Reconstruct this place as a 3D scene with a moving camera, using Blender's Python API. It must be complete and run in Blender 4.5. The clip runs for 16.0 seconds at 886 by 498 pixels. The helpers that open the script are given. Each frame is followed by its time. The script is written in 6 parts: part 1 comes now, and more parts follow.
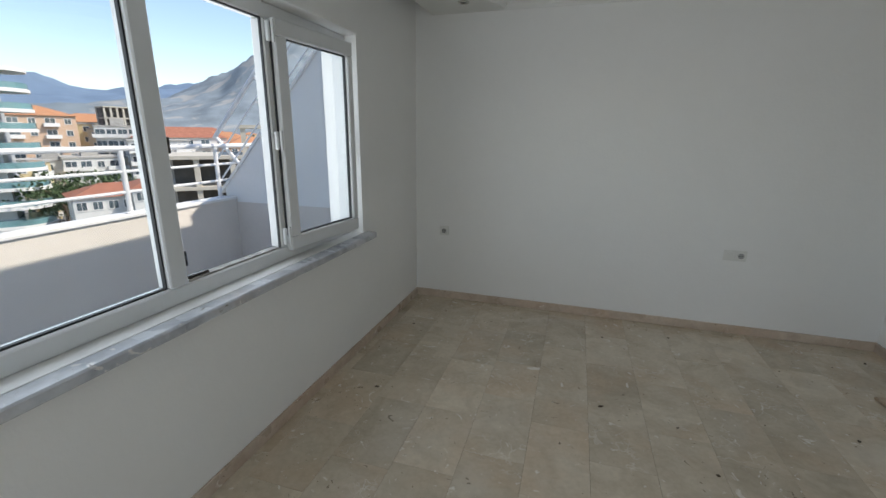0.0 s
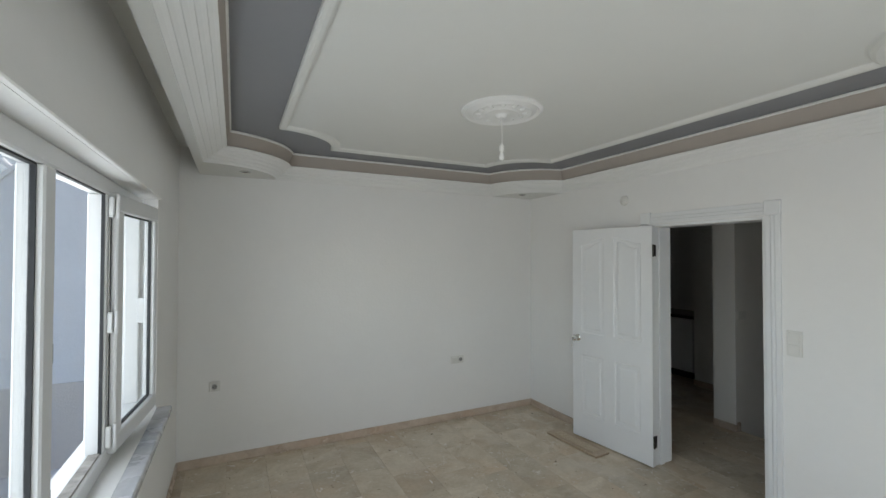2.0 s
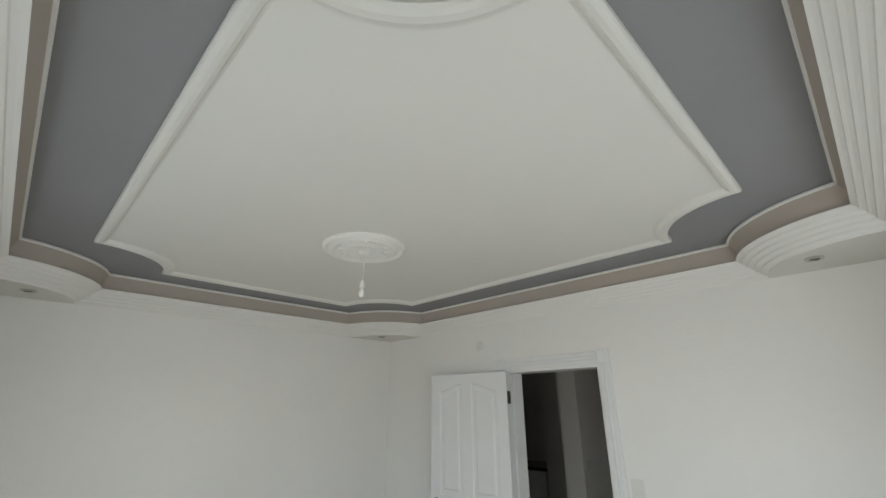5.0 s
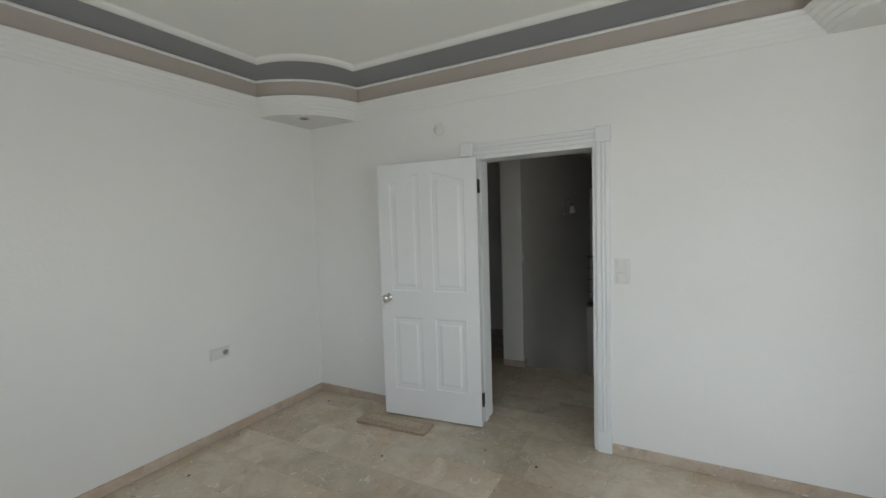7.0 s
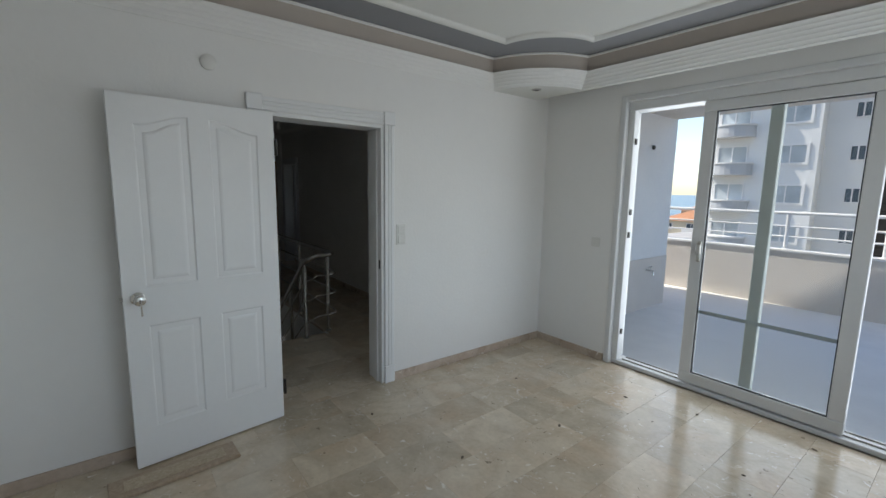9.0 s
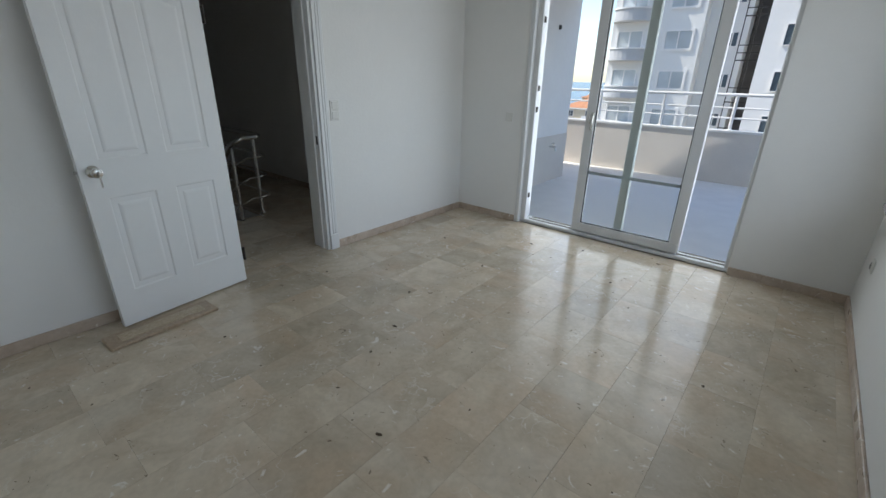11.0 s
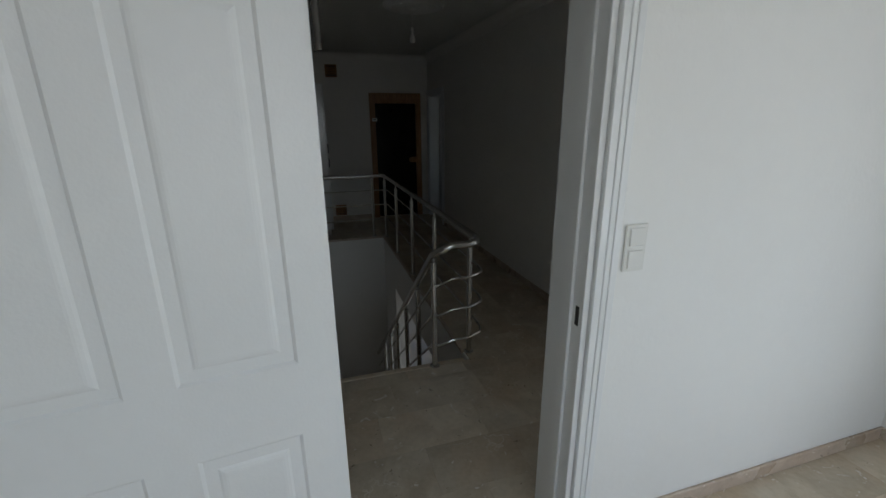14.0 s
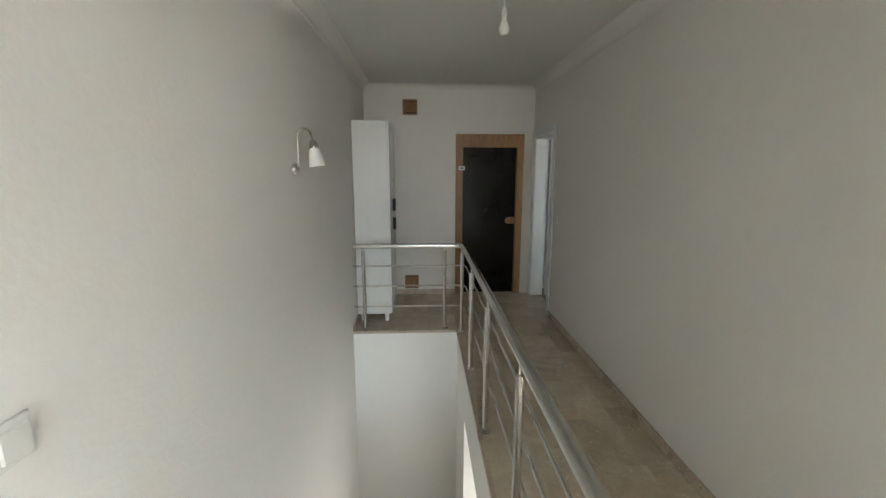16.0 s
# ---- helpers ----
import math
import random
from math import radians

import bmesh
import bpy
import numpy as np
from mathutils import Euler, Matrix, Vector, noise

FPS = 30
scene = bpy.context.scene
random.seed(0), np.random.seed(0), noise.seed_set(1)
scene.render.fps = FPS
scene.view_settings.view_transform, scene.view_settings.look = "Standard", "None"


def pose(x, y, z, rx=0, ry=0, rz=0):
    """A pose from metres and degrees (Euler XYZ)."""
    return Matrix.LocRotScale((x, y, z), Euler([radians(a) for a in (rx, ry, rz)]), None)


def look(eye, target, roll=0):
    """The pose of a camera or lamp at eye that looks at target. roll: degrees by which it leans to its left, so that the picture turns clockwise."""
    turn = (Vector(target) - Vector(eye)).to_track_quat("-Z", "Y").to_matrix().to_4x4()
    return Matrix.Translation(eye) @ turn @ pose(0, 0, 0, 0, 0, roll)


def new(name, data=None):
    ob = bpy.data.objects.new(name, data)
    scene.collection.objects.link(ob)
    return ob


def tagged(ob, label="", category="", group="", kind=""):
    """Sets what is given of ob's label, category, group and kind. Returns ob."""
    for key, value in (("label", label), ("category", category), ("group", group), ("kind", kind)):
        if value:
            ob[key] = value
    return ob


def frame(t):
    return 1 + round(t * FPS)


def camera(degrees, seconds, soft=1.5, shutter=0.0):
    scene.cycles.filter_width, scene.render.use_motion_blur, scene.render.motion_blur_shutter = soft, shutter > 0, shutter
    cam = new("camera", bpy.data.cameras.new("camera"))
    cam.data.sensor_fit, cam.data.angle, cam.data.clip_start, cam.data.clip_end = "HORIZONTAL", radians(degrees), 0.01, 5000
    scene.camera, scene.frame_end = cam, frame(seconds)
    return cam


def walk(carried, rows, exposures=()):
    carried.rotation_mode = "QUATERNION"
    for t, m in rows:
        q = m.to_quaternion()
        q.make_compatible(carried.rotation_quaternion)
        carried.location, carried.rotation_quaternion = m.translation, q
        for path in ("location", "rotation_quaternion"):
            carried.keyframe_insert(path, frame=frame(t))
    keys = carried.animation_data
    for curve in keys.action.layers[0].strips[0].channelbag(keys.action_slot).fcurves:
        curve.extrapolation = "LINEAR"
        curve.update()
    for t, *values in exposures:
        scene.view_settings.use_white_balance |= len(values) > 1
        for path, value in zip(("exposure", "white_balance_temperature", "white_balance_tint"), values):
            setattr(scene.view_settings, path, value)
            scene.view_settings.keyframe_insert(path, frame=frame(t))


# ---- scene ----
cam = camera(92.6, 16.0)
PATH = [
    (0, (-0.045, -0.067, 1.491), (-0.611, 1.779, 0.968), 0.7),
    (0.5, (-0.327, 0.051, 1.472), (-0.676, 1.979, 1.074), 1.4),
    (1, (-0.682, -0.046, 1.536), (-0.593, 1.931, 1.249), 1.0),
    (1.5, (-0.905, -0.283, 1.667), (-0.425, 1.644, 1.434), 0.4),
    (2, (-1.001, -0.509, 1.739), (-0.117, 1.285, 1.774), 0.1),
    (2.5, (-0.983, -0.46, 1.772), (0.295, 1.018, 2.205), 0.4),
    (3, (-0.991, -0.397, 1.793), (0.456, 0.857, 2.371), 0.4),
    (5.3, (-0.888, -0.402, 1.714), (0.41, 0.944, 2.411), -0.6),
    (5.5, (-0.877, -0.365, 1.705), (0.41, 1.005, 2.388), -0.8),
    (6, (-0.845, -0.176, 1.652), (0.451, 1.264, 2.148), -1.5),
    (6.5, (-0.815, 0.186, 1.624), (0.667, 1.525, 1.717), -2.0),
    (7, (-0.708, 0.607, 1.528), (1.039, 1.573, 1.409), -1.7),
    (7.5, (-0.64, 1.261, 1.505), (1.279, 1.79, 1.31), -0.5),
    (8, (-0.531, 1.796, 1.506), (1.455, 1.817, 1.267), 0.1),
    (8.5, (-0.472, 2.299, 1.539), (1.385, 1.609, 1.261), 0.8),
    (9, (-0.676, 2.67, 1.554), (0.89, 1.459, 1.273), 1.0),
    (9.2, (-0.753, 2.769, 1.549), (0.727, 1.453, 1.267), 1.0),
    (11.3, (-0.905, 3.131, 1.452), (0.242, 1.74, 0.587), 0.7),
    (11.5, (-0.888, 3.105, 1.445), (0.229, 1.747, 0.493), 0.7),
    (12, (-0.854, 3.007, 1.426), (0.195, 1.733, 0.296), 0.7),
    (12.5, (-0.547, 2.867, 1.498), (0.609, 1.64, 0.423), 0.8),
    (13, (-0.056, 2.555, 1.577), (1.487, 1.579, 0.761), 0.8),
    (13.5, (0.45, 2.144, 1.623), (2.204, 1.469, 0.939), -0.6),
    (14, (1.075, 1.892, 1.593), (2.904, 1.326, 1.017), -0.4),
    (14.5, (1.656, 1.638, 1.601), (3.51, 1.105, 1.074), 0.1),
    (15, (2.251, 1.494, 1.577), (4.136, 1.011, 1.117), 0.3),
    (15.5, (2.691, 1.357, 1.599), (4.614, 0.994, 1.185), 0.4),
    (16, (2.948, 1.295, 1.608), (4.911, 1.201, 1.241), 0.1),
]
EXPOSURES = [(0, 0.77, 6750, 10), (1.0, 0.88, 6750, 10), (2.0, 1.14, 6900, 10), (3.0, 1.26, 7150, 10), (6.0, 1.26, 7150, 10), (7.5, 1.24, 6900, 10), (8.5, 1.24, 6700, 10), (9, 0.9, 6600, 10), (12.5, 1.03, 6400, 10), (13.5, 1.04, 6550, 10), (14.0, 1.22, 6650, 10), (14.5, 1.85, 7100, 10), (15.0, 4.3, 7900, 10), (15.5, 4.4, 7450, 10), (16.0, 4.75, 7250, 10)]
walk(cam, [(t, look(eye, target, roll)) for t, eye, target, roll in PATH], EXPOSURES)

# ---------- light ----------
world = bpy.data.worlds.new("sky")
scene.world = world
world.use_nodes = True
wn = world.node_tree.nodes
sky = wn.new("ShaderNodeTexSky")
sky.sky_type = "NISHITA"
sky.sun_disc = False
SUN_EL, SUN_DIR = 50.0, (0.96, 0.28)
sky.sun_elevation = radians(SUN_EL)
sky.sun_rotation = math.atan2(SUN_DIR[0], SUN_DIR[1])
sky.air_density, sky.dust_density, sky.ozone_density = 1.0, 0.5, 1.2
wn["Background"].inputs["Strength"].default_value = 0.135
world.node_tree.links.new(sky.outputs[0], wn["Background"].inputs[0])
sun = new("sun", bpy.data.lights.new("sun", "SUN"))
sun.data.energy, sun.data.angle, sun.data.color = 3.0, radians(0.5), (1.0, 0.95, 0.87)
h = math.cos(radians(SUN_EL))
sun.matrix_basis = look((SUN_DIR[0] * h * 50, SUN_DIR[1] * h * 50, math.sin(radians(SUN_EL)) * 50), (0, 0, 0))


# area lamps added in the openings to boost the sky's daylight indoors
def opening_light(name, at, way, w, hgt, watts):
    ob = new(name, bpy.data.lights.new(name, "AREA"))
    ob.data.shape, ob.data.size, ob.data.size_y, ob.data.energy = "RECTANGLE", w, hgt, watts
    ob.data.color = (0.88, 0.95, 1.0)
    ob.matrix_basis = look(at, (at[0] + way[0], at[1] + way[1], at[2]))


opening_light("skylight_west", (-1.72, 1.08, 1.45), (1, 0), 2.75, 1.15, 9.6)
opening_light("skylight_south", (0.35, -1.15, 1.16), (0, 1), 1.95, 2.15, 11.5)
# these two are added at unseen windows to brighten south room and hall
opening_light("added_fill_south_room", (3.87, -3.92, 1.28), (0, 1), 2.4, 2.2, 3.8)
opening_light("added_fill_east", (6.25, -2.5, 1.5), (-1, 0), 0.95, 1.15, 3.0)
# added lamp standing for the lit storey below, which has no window
opening_light("added_fill_stairwell", (5.32, 0.55, -1.75), (0, 1), 1.8, 1.9, 0.9)


# ---------- materials ----------
def base_mat(name, color, rough=0.6, metal=0.0, bump=0.0, bump_scale=60.0, var=0.0, var_scale=1.5, spec=0.5, rough_var=0.0):
    m = bpy.data.materials.new(name)
    m.use_nodes = True
    nt = m.node_tree
    b = nt.nodes["Principled BSDF"]
    b.inputs["Base Color"].default_value = (*color, 1)
    b.inputs["Roughness"].default_value = rough
    b.inputs["Metallic"].default_value = metal
    b.inputs["Specular IOR Level"].default_value = spec
    pos = nt.nodes.new("ShaderNodeNewGeometry").outputs["Position"]
    if var:
        n1 = noise_node(nt, pos, var_scale, 5)
        n2 = noise_node(nt, pos, var_scale * 14, 3)
        mix = nt.nodes.new("ShaderNodeMath")
        mix.operation = "MULTIPLY_ADD"
        nt.links.new(n2, mix.inputs[0])
        mix.inputs[1].default_value = 0.35
        nt.links.new(n1, mix.inputs[2])
        r = ramp_node(nt, mix.outputs[0], [(0.42, [c * (1 - var) for c in color]), (0.95, [min(1, c * (1 + var * 0.6)) for c in color])])
        nt.links.new(r, b.inputs["Base Color"])
        if rough_var:
            rr = nt.nodes.new("ShaderNodeMapRange")
            nt.links.new(n1, rr.inputs[0])
            rr.inputs[3].default_value, rr.inputs[4].default_value = rough - rough_var, rough + rough_var
            nt.links.new(rr.outputs[0], b.inputs["Roughness"])
    if bump:
        nb = noise_node(nt, pos, bump_scale, 4)
        bp = nt.nodes.new("ShaderNodeBump")
        bp.inputs["Strength"].default_value = bump
        bp.inputs["Distance"].default_value = 0.01
        nt.links.new(nb, bp.inputs["Height"])
        nt.links.new(bp.outputs[0], b.inputs["Normal"])
    return m


def noise_node(nt, vec, scale, detail, distortion=0.0):
    n = nt.nodes.new("ShaderNodeTexNoise")
    n.inputs["Scale"].default_value, n.inputs["Detail"].default_value, n.inputs["Distortion"].default_value = scale, detail, distortion
    nt.links.new(vec, n.inputs["Vector"])
    return n.outputs["Fac"]


def ramp_node(nt, fac, stops):
    r = nt.nodes.new("ShaderNodeValToRGB")
    e = r.color_ramp.elements
    while len(e) < len(stops):
        e.new(0.5)
    for el, (p, c) in zip(e, stops):
        el.position, el.color = p, (*c, 1)
    nt.links.new(fac, r.inputs[0])
    return r.outputs[0]


def mix_node(nt, fac, a, b, mode="MIX"):
    n = nt.nodes.new("ShaderNodeMix")
    n.data_type, n.blend_type = "RGBA", mode
    for sock, v in ((n.inputs[0], fac), (n.inputs[6], a), (n.inputs[7], b)):
        if isinstance(v, (int, float)):
            sock.default_value = v
        elif isinstance(v, tuple):
            sock.default_value = v
        else:
            nt.links.new(v, sock)
    return n.outputs[2]


def marble_mat(name, light, dark, vein, rough=0.16, per_tile=0.5):
    """Beige limestone marble; each slab takes its own stretch of the pattern."""
    m = bpy.data.materials.new(name)
    m.use_nodes = True
    nt = m.node_tree
    b = nt.nodes["Principled BSDF"]
    pos = nt.nodes.new("ShaderNodeNewGeometry").outputs["Position"]
    info = nt.nodes.new("ShaderNodeObjectInfo")
    off = nt.nodes.new("ShaderNodeVectorMath")
    off.operation = "SCALE"
    off.inputs[0].default_value = (37.0, 53.0, 29.0)
    nt.links.new(info.outputs["Random"], off.inputs["Scale"])
    add = nt.nodes.new("ShaderNodeVectorMath")
    add.operation = "ADD"
    nt.links.new(pos, add.inputs[0])
    nt.links.new(off.outputs[0], add.inputs[1])
    v = add.outputs[0]
    clouds = noise_node(nt, v, 3.6, 7, 1.1)
    fine = noise_node(nt, v, 38.0, 6, 0.3)
    c = ramp_node(nt, clouds, [(0.34, dark), (0.5, [(x + y) / 2 for x, y in zip(dark, light)]), (0.64, light)])
    tone = nt.nodes.new("ShaderNodeMapRange")
    nt.links.new(info.outputs["Random"], tone.inputs[0])
    tone.inputs[3].default_value, tone.inputs[4].default_value = 1 - 0.3 * per_tile, 1 + 0.22 * per_tile
    tv = nt.nodes.new("ShaderNodeCombineColor")
    for i in range(3):
        nt.links.new(tone.outputs[0], tv.inputs[i])
    c = mix_node(nt, 1.0, c, tv.outputs[0], "MULTIPLY")
    rust = ramp_node(nt, noise_node(nt, v, 2.3, 4, 0.5), [(0.48, (0, 0, 0)), (0.7, (0.5, 0.5, 0.5))])
    rbw = nt.nodes.new("ShaderNodeRGBToBW")
    nt.links.new(rust, rbw.inputs[0])
    c = mix_node(nt, rbw.outputs[0], c, (light[0] * 0.9, light[1] * 0.76, light[2] * 0.66, 1))
    f = ramp_node(nt, fine, [(0.35, (0.8, 0.79, 0.77)), (0.6, (1.04, 1.04, 1.04))])
    c = mix_node(nt, 0.32, c, f, "MULTIPLY")
    # pale fossil flecks and thin veins
    w = nt.nodes.new("ShaderNodeTexVoronoi")
    w.feature = "DISTANCE_TO_EDGE"
    w.inputs["Scale"].default_value = 3.3
    wob = nt.nodes.new("ShaderNodeTexNoise")
    wob.inputs["Scale"].default_value, wob.inputs["Detail"].default_value = 6.0, 6
    nt.links.new(v, wob.inputs["Vector"])
    wadd = nt.nodes.new("ShaderNodeVectorMath")
    wadd.operation = "MULTIPLY_ADD"
    nt.links.new(wob.outputs["Color"], wadd.inputs[0])
    wadd.inputs[1].default_value = (0.5, 0.5, 0.5)
    nt.links.new(v, wadd.inputs[2])
    nt.links.new(wadd.outputs[0], w.inputs["Vector"])
    gate = noise_node(nt, v, 3.0, 3)
    line = ramp_node(nt, w.outputs["Distance"], [(0.0, (1, 1, 1)), (0.018, (0, 0, 0))])
    g = ramp_node(nt, gate, [(0.53, (0, 0, 0)), (0.66, (0.8, 0.8, 0.8))])
    fac = mix_node(nt, 1.0, line, g, "MULTIPLY")
    bw = nt.nodes.new("ShaderNodeRGBToBW")
    nt.links.new(fac, bw.inputs[0])
    c = mix_node(nt, bw.outputs[0], c, (*vein, 1))
    # short pale scuffs and shell fragments
    chip = ramp_node(nt, noise_node(nt, v, 7.5, 4, 3.2), [(0.655, (0, 0, 0)), (0.71, (0.7, 0.7, 0.7))])
    bw4 = nt.nodes.new("ShaderNodeRGBToBW")
    nt.links.new(chip, bw4.inputs[0])
    c = mix_node(nt, bw4.outputs[0], c, (0.84, 0.81, 0.76, 1))
    # dark pitted specks
    spk = noise_node(nt, v, 21.0, 4, 1.5)
    sm = ramp_node(nt, spk, [(0.0, (1, 1, 1)), (0.27, (0.75, 0.75, 0.75)), (0.31, (0, 0, 0))])
    bw2 = nt.nodes.new("ShaderNodeRGBToBW")
    nt.links.new(sm, bw2.inputs[0])
    c = mix_node(nt, bw2.outputs[0], c, (0.16, 0.12, 0.085, 1))
    # dust smears, continuous over the slabs
    dust = noise_node(nt, pos, 2.1, 7, 0.6)
    dm = ramp_node(nt, dust, [(0.52, (0, 0, 0)), (0.76, (0.3, 0.3, 0.3))])
    bw3 = nt.nodes.new("ShaderNodeRGBToBW")
    nt.links.new(dm, bw3.inputs[0])
    c = mix_node(nt, bw3.outputs[0], c, (0.66, 0.62, 0.56, 1))
    nt.links.new(c, b.inputs["Base Color"])
    rr = nt.nodes.new("ShaderNodeMapRange")
    nt.links.new(noise_node(nt, pos, 5.0, 6), rr.inputs[0])
    rr.inputs[1].default_value, rr.inputs[2].default_value = 0.3, 0.72
    rr.inputs[3].default_value, rr.inputs[4].default_value = rough * 0.6, rough * 1.9
    nt.links.new(rr.outputs[0], b.inputs["Roughness"])
    bp = nt.nodes.new("ShaderNodeBump")
    bp.inputs["Strength"].default_value, bp.inputs["Distance"].default_value = 0.035, 0.01
    nt.links.new(noise_node(nt, pos, 9.0, 3), bp.inputs["Height"])
    nt.links.new(bp.outputs[0], b.inputs["Normal"])
    return m


def glass_mat(name, tint=(0.985, 0.992, 0.99)):
    m = bpy.data.materials.new(name)
    m.use_nodes = True
    nt = m.node_tree
    nt.nodes.remove(nt.nodes["Principled BSDF"])
    out = nt.nodes["Material Output"]
    tr = nt.nodes.new("ShaderNodeBsdfTransparent")
    tr.inputs[0].default_value = (*tint, 1)
    gl = nt.nodes.new("ShaderNodeBsdfGlossy")
    gl.inputs["Roughness"].default_value = 0.02
    lw = nt.nodes.new("ShaderNodeLayerWeight")
    lw.inputs[0].default_value = 0.5
    pw = nt.nodes.new("ShaderNodeMath")
    pw.operation = "POWER"
    nt.links.new(lw.outputs["Facing"], pw.inputs[0])
    pw.inputs[1].default_value = 4.0
    fr = nt.nodes.new("ShaderNodeMath")
    fr.operation = "MULTIPLY_ADD"
    nt.links.new(pw.outputs[0], fr.inputs[0])
    fr.inputs[1].default_value, fr.inputs[2].default_value = 0.55, 0.03
    mx = nt.nodes.new("ShaderNodeMixShader")
    nt.links.new(fr.outputs[0], mx.inputs[0])
    nt.links.new(tr.outputs[0], mx.inputs[1])
    nt.links.new(gl.outputs[0], mx.inputs[2])
    nt.links.new(mx.outputs[0], out.inputs[0])
    return m


def wood_mat(name, a, b_, rough=0.4, scale=9.0):
    m = bpy.data.materials.new(name)
    m.use_nodes = True
    nt = m.node_tree
    b = nt.nodes["Principled BSDF"]
    geo = nt.nodes.new("ShaderNodeNewGeometry")
    mp = nt.nodes.new("ShaderNodeMapping")
    mp.inputs["Scale"].default_value = (6.0, 6.0, 0.6)
    nt.links.new(geo.outputs["Position"], mp.inputs[0])
    n = noise_node(nt, mp.outputs[0], scale, 8, 1.0)
    nt.links.new(ramp_node(nt, n, [(0.3, a), (0.7, b_)]), b.inputs["Base Color"])
    b.inputs["Roughness"].default_value = rough
    return m


M_WALL = base_mat("wall_paint", (0.84, 0.835, 0.815), 0.75, bump=0.12, bump_scale=45, var=0.025, var_scale=1.2)
M_HALL = base_mat("hall_paint", (0.82, 0.80, 0.765), 0.7, bump=0.15, bump_scale=45, var=0.03, var_scale=1.2)
M_CEIL = base_mat("ceiling_paint", (0.74, 0.74, 0.705), 0.8, bump=0.05, bump_scale=30, var=0.02)
M_GREY = base_mat("grey_ceiling_paint", (0.27, 0.272, 0.285), 0.75, bump=0.05, bump_scale=30, var=0.04)
M_TAN = base_mat("tan_cove_paint", (0.44, 0.39, 0.345), 0.7, var=0.05)
M_PLASTER = base_mat("plaster_moulding", (0.82, 0.82, 0.80), 0.7, bump=0.06, bump_scale=80, var=0.02)
M_TILE = marble_mat("beige_marble", (0.665, 0.58, 0.455), (0.53, 0.445, 0.335), (0.77, 0.73, 0.66), rough=0.13, per_tile=0.42)
M_GROUT = base_mat("floor_grout", (0.46, 0.39, 0.30), 0.8, var=0.2, var_scale=6)
M_SKIRT = marble_mat("skirting_marble", (0.6, 0.5, 0.41), (0.48, 0.38, 0.3), (0.68, 0.62, 0.55), 0.3, 0.4)
M_SILL = marble_mat("grey_marble_sill", (0.62, 0.64, 0.67), (0.36, 0.38, 0.43), (0.75, 0.76, 0.78), 0.2, 0.2)
M_PVC = base_mat("white_pvc", (0.71, 0.72, 0.72), 0.35, var=0.04, var_scale=3)
M_PVC_DIRTY = base_mat("worn_pvc_track", (0.35, 0.33, 0.30), 0.7, var=0.5, var_scale=18)
M_RUBBER = base_mat("black_gasket", (0.02, 0.022, 0.025), 0.6)
M_GLASS = glass_mat("window_glass")
M_STRIP = base_mat("grey_glass_strip", (0.33, 0.38, 0.38), 0.4)
M_DOOR = base_mat("white_door_paint", (0.80, 0.81, 0.81), 0.38, bump=0.05, bump_scale=120, var=0.03, var_scale=2)
M_CHROME = base_mat("brushed_steel", (0.62, 0.61, 0.58), 0.24, 1.0, bump=0.02, bump_scale=200)
M_DARKMETAL = base_mat("dark_hinge_metal", (0.06, 0.055, 0.05), 0.45, 0.8, var=0.3, var_scale=30)
M_PLASTIC = base_mat("white_switch_plastic", (0.74, 0.735, 0.70), 0.35, var=0.03, var_scale=4)
M_SOCKETGREY = base_mat("socket_well_shade", (0.33, 0.33, 0.32), 0.5)
M_SOCKET = base_mat("grey_socket_hole", (0.1, 0.1, 0.1), 0.6)
M_WOODBROWN = wood_mat("brown_wood", (0.20, 0.09, 0.035), (0.36, 0.19, 0.08))
M_PANEL = base_mat("black_gloss_panel", (0.008, 0.007, 0.006), 0.16, var=0.1, spec=0.25)
M_PLANK = wood_mat("pale_raw_wood", (0.42, 0.34, 0.24), (0.56, 0.47, 0.35), 0.7)
M_PLANKEDGE = wood_mat("beige_stone_strip", (0.36, 0.27, 0.19), (0.47, 0.37, 0.27), 0.5)
M_LACQUER = base_mat("white_lacquer", (0.78, 0.79, 0.79), 0.15, var=0.02)
M_OPAL = base_mat("opal_glass", (0.8, 0.79, 0.75), 0.25)
M_COUNTER = base_mat("dark_granite", (0.035, 0.03, 0.028), 0.2, var=0.4, var_scale=40)
M_STUCCO = base_mat("cream_terrace_stucco", (0.70, 0.64, 0.57), 0.85, bump=0.3, bump_scale=90, var=0.06, var_scale=2)
M_EXTWHITE = base_mat("white_exterior_paint", (0.80, 0.79, 0.77), 0.8, bump=0.2, bump_scale=70, var=0.05, var_scale=1.5)
M_TERRACE = base_mat("pale_terrace_tile", (0.78, 0.765, 0.74), 0.45, var=0.06, var_scale=4)
M_COPING = base_mat("white_coping_stone", (0.78, 0.76, 0.73), 0.5, var=0.06, var_scale=5)
M_RAILWHITE = base_mat("white_rail_paint", (0.75, 0.75, 0.75), 0.35, var=0.04, var_scale=6)


# ---------- helpers for things ----------
PLACE = {}


def place(ob):
    return PLACE.get(ob.name, Matrix.Identity(4))


def thing(name, at, label, category, group="", kind=""):
    """An Empty at a thing's base."""
    ob = new(name)
    ob.empty_display_size = 0.1
    ob.matrix_basis = Matrix.Translation(at)
    PLACE[ob.name] = ob.matrix_basis.copy()
    return tagged(ob, label, category, group, kind)


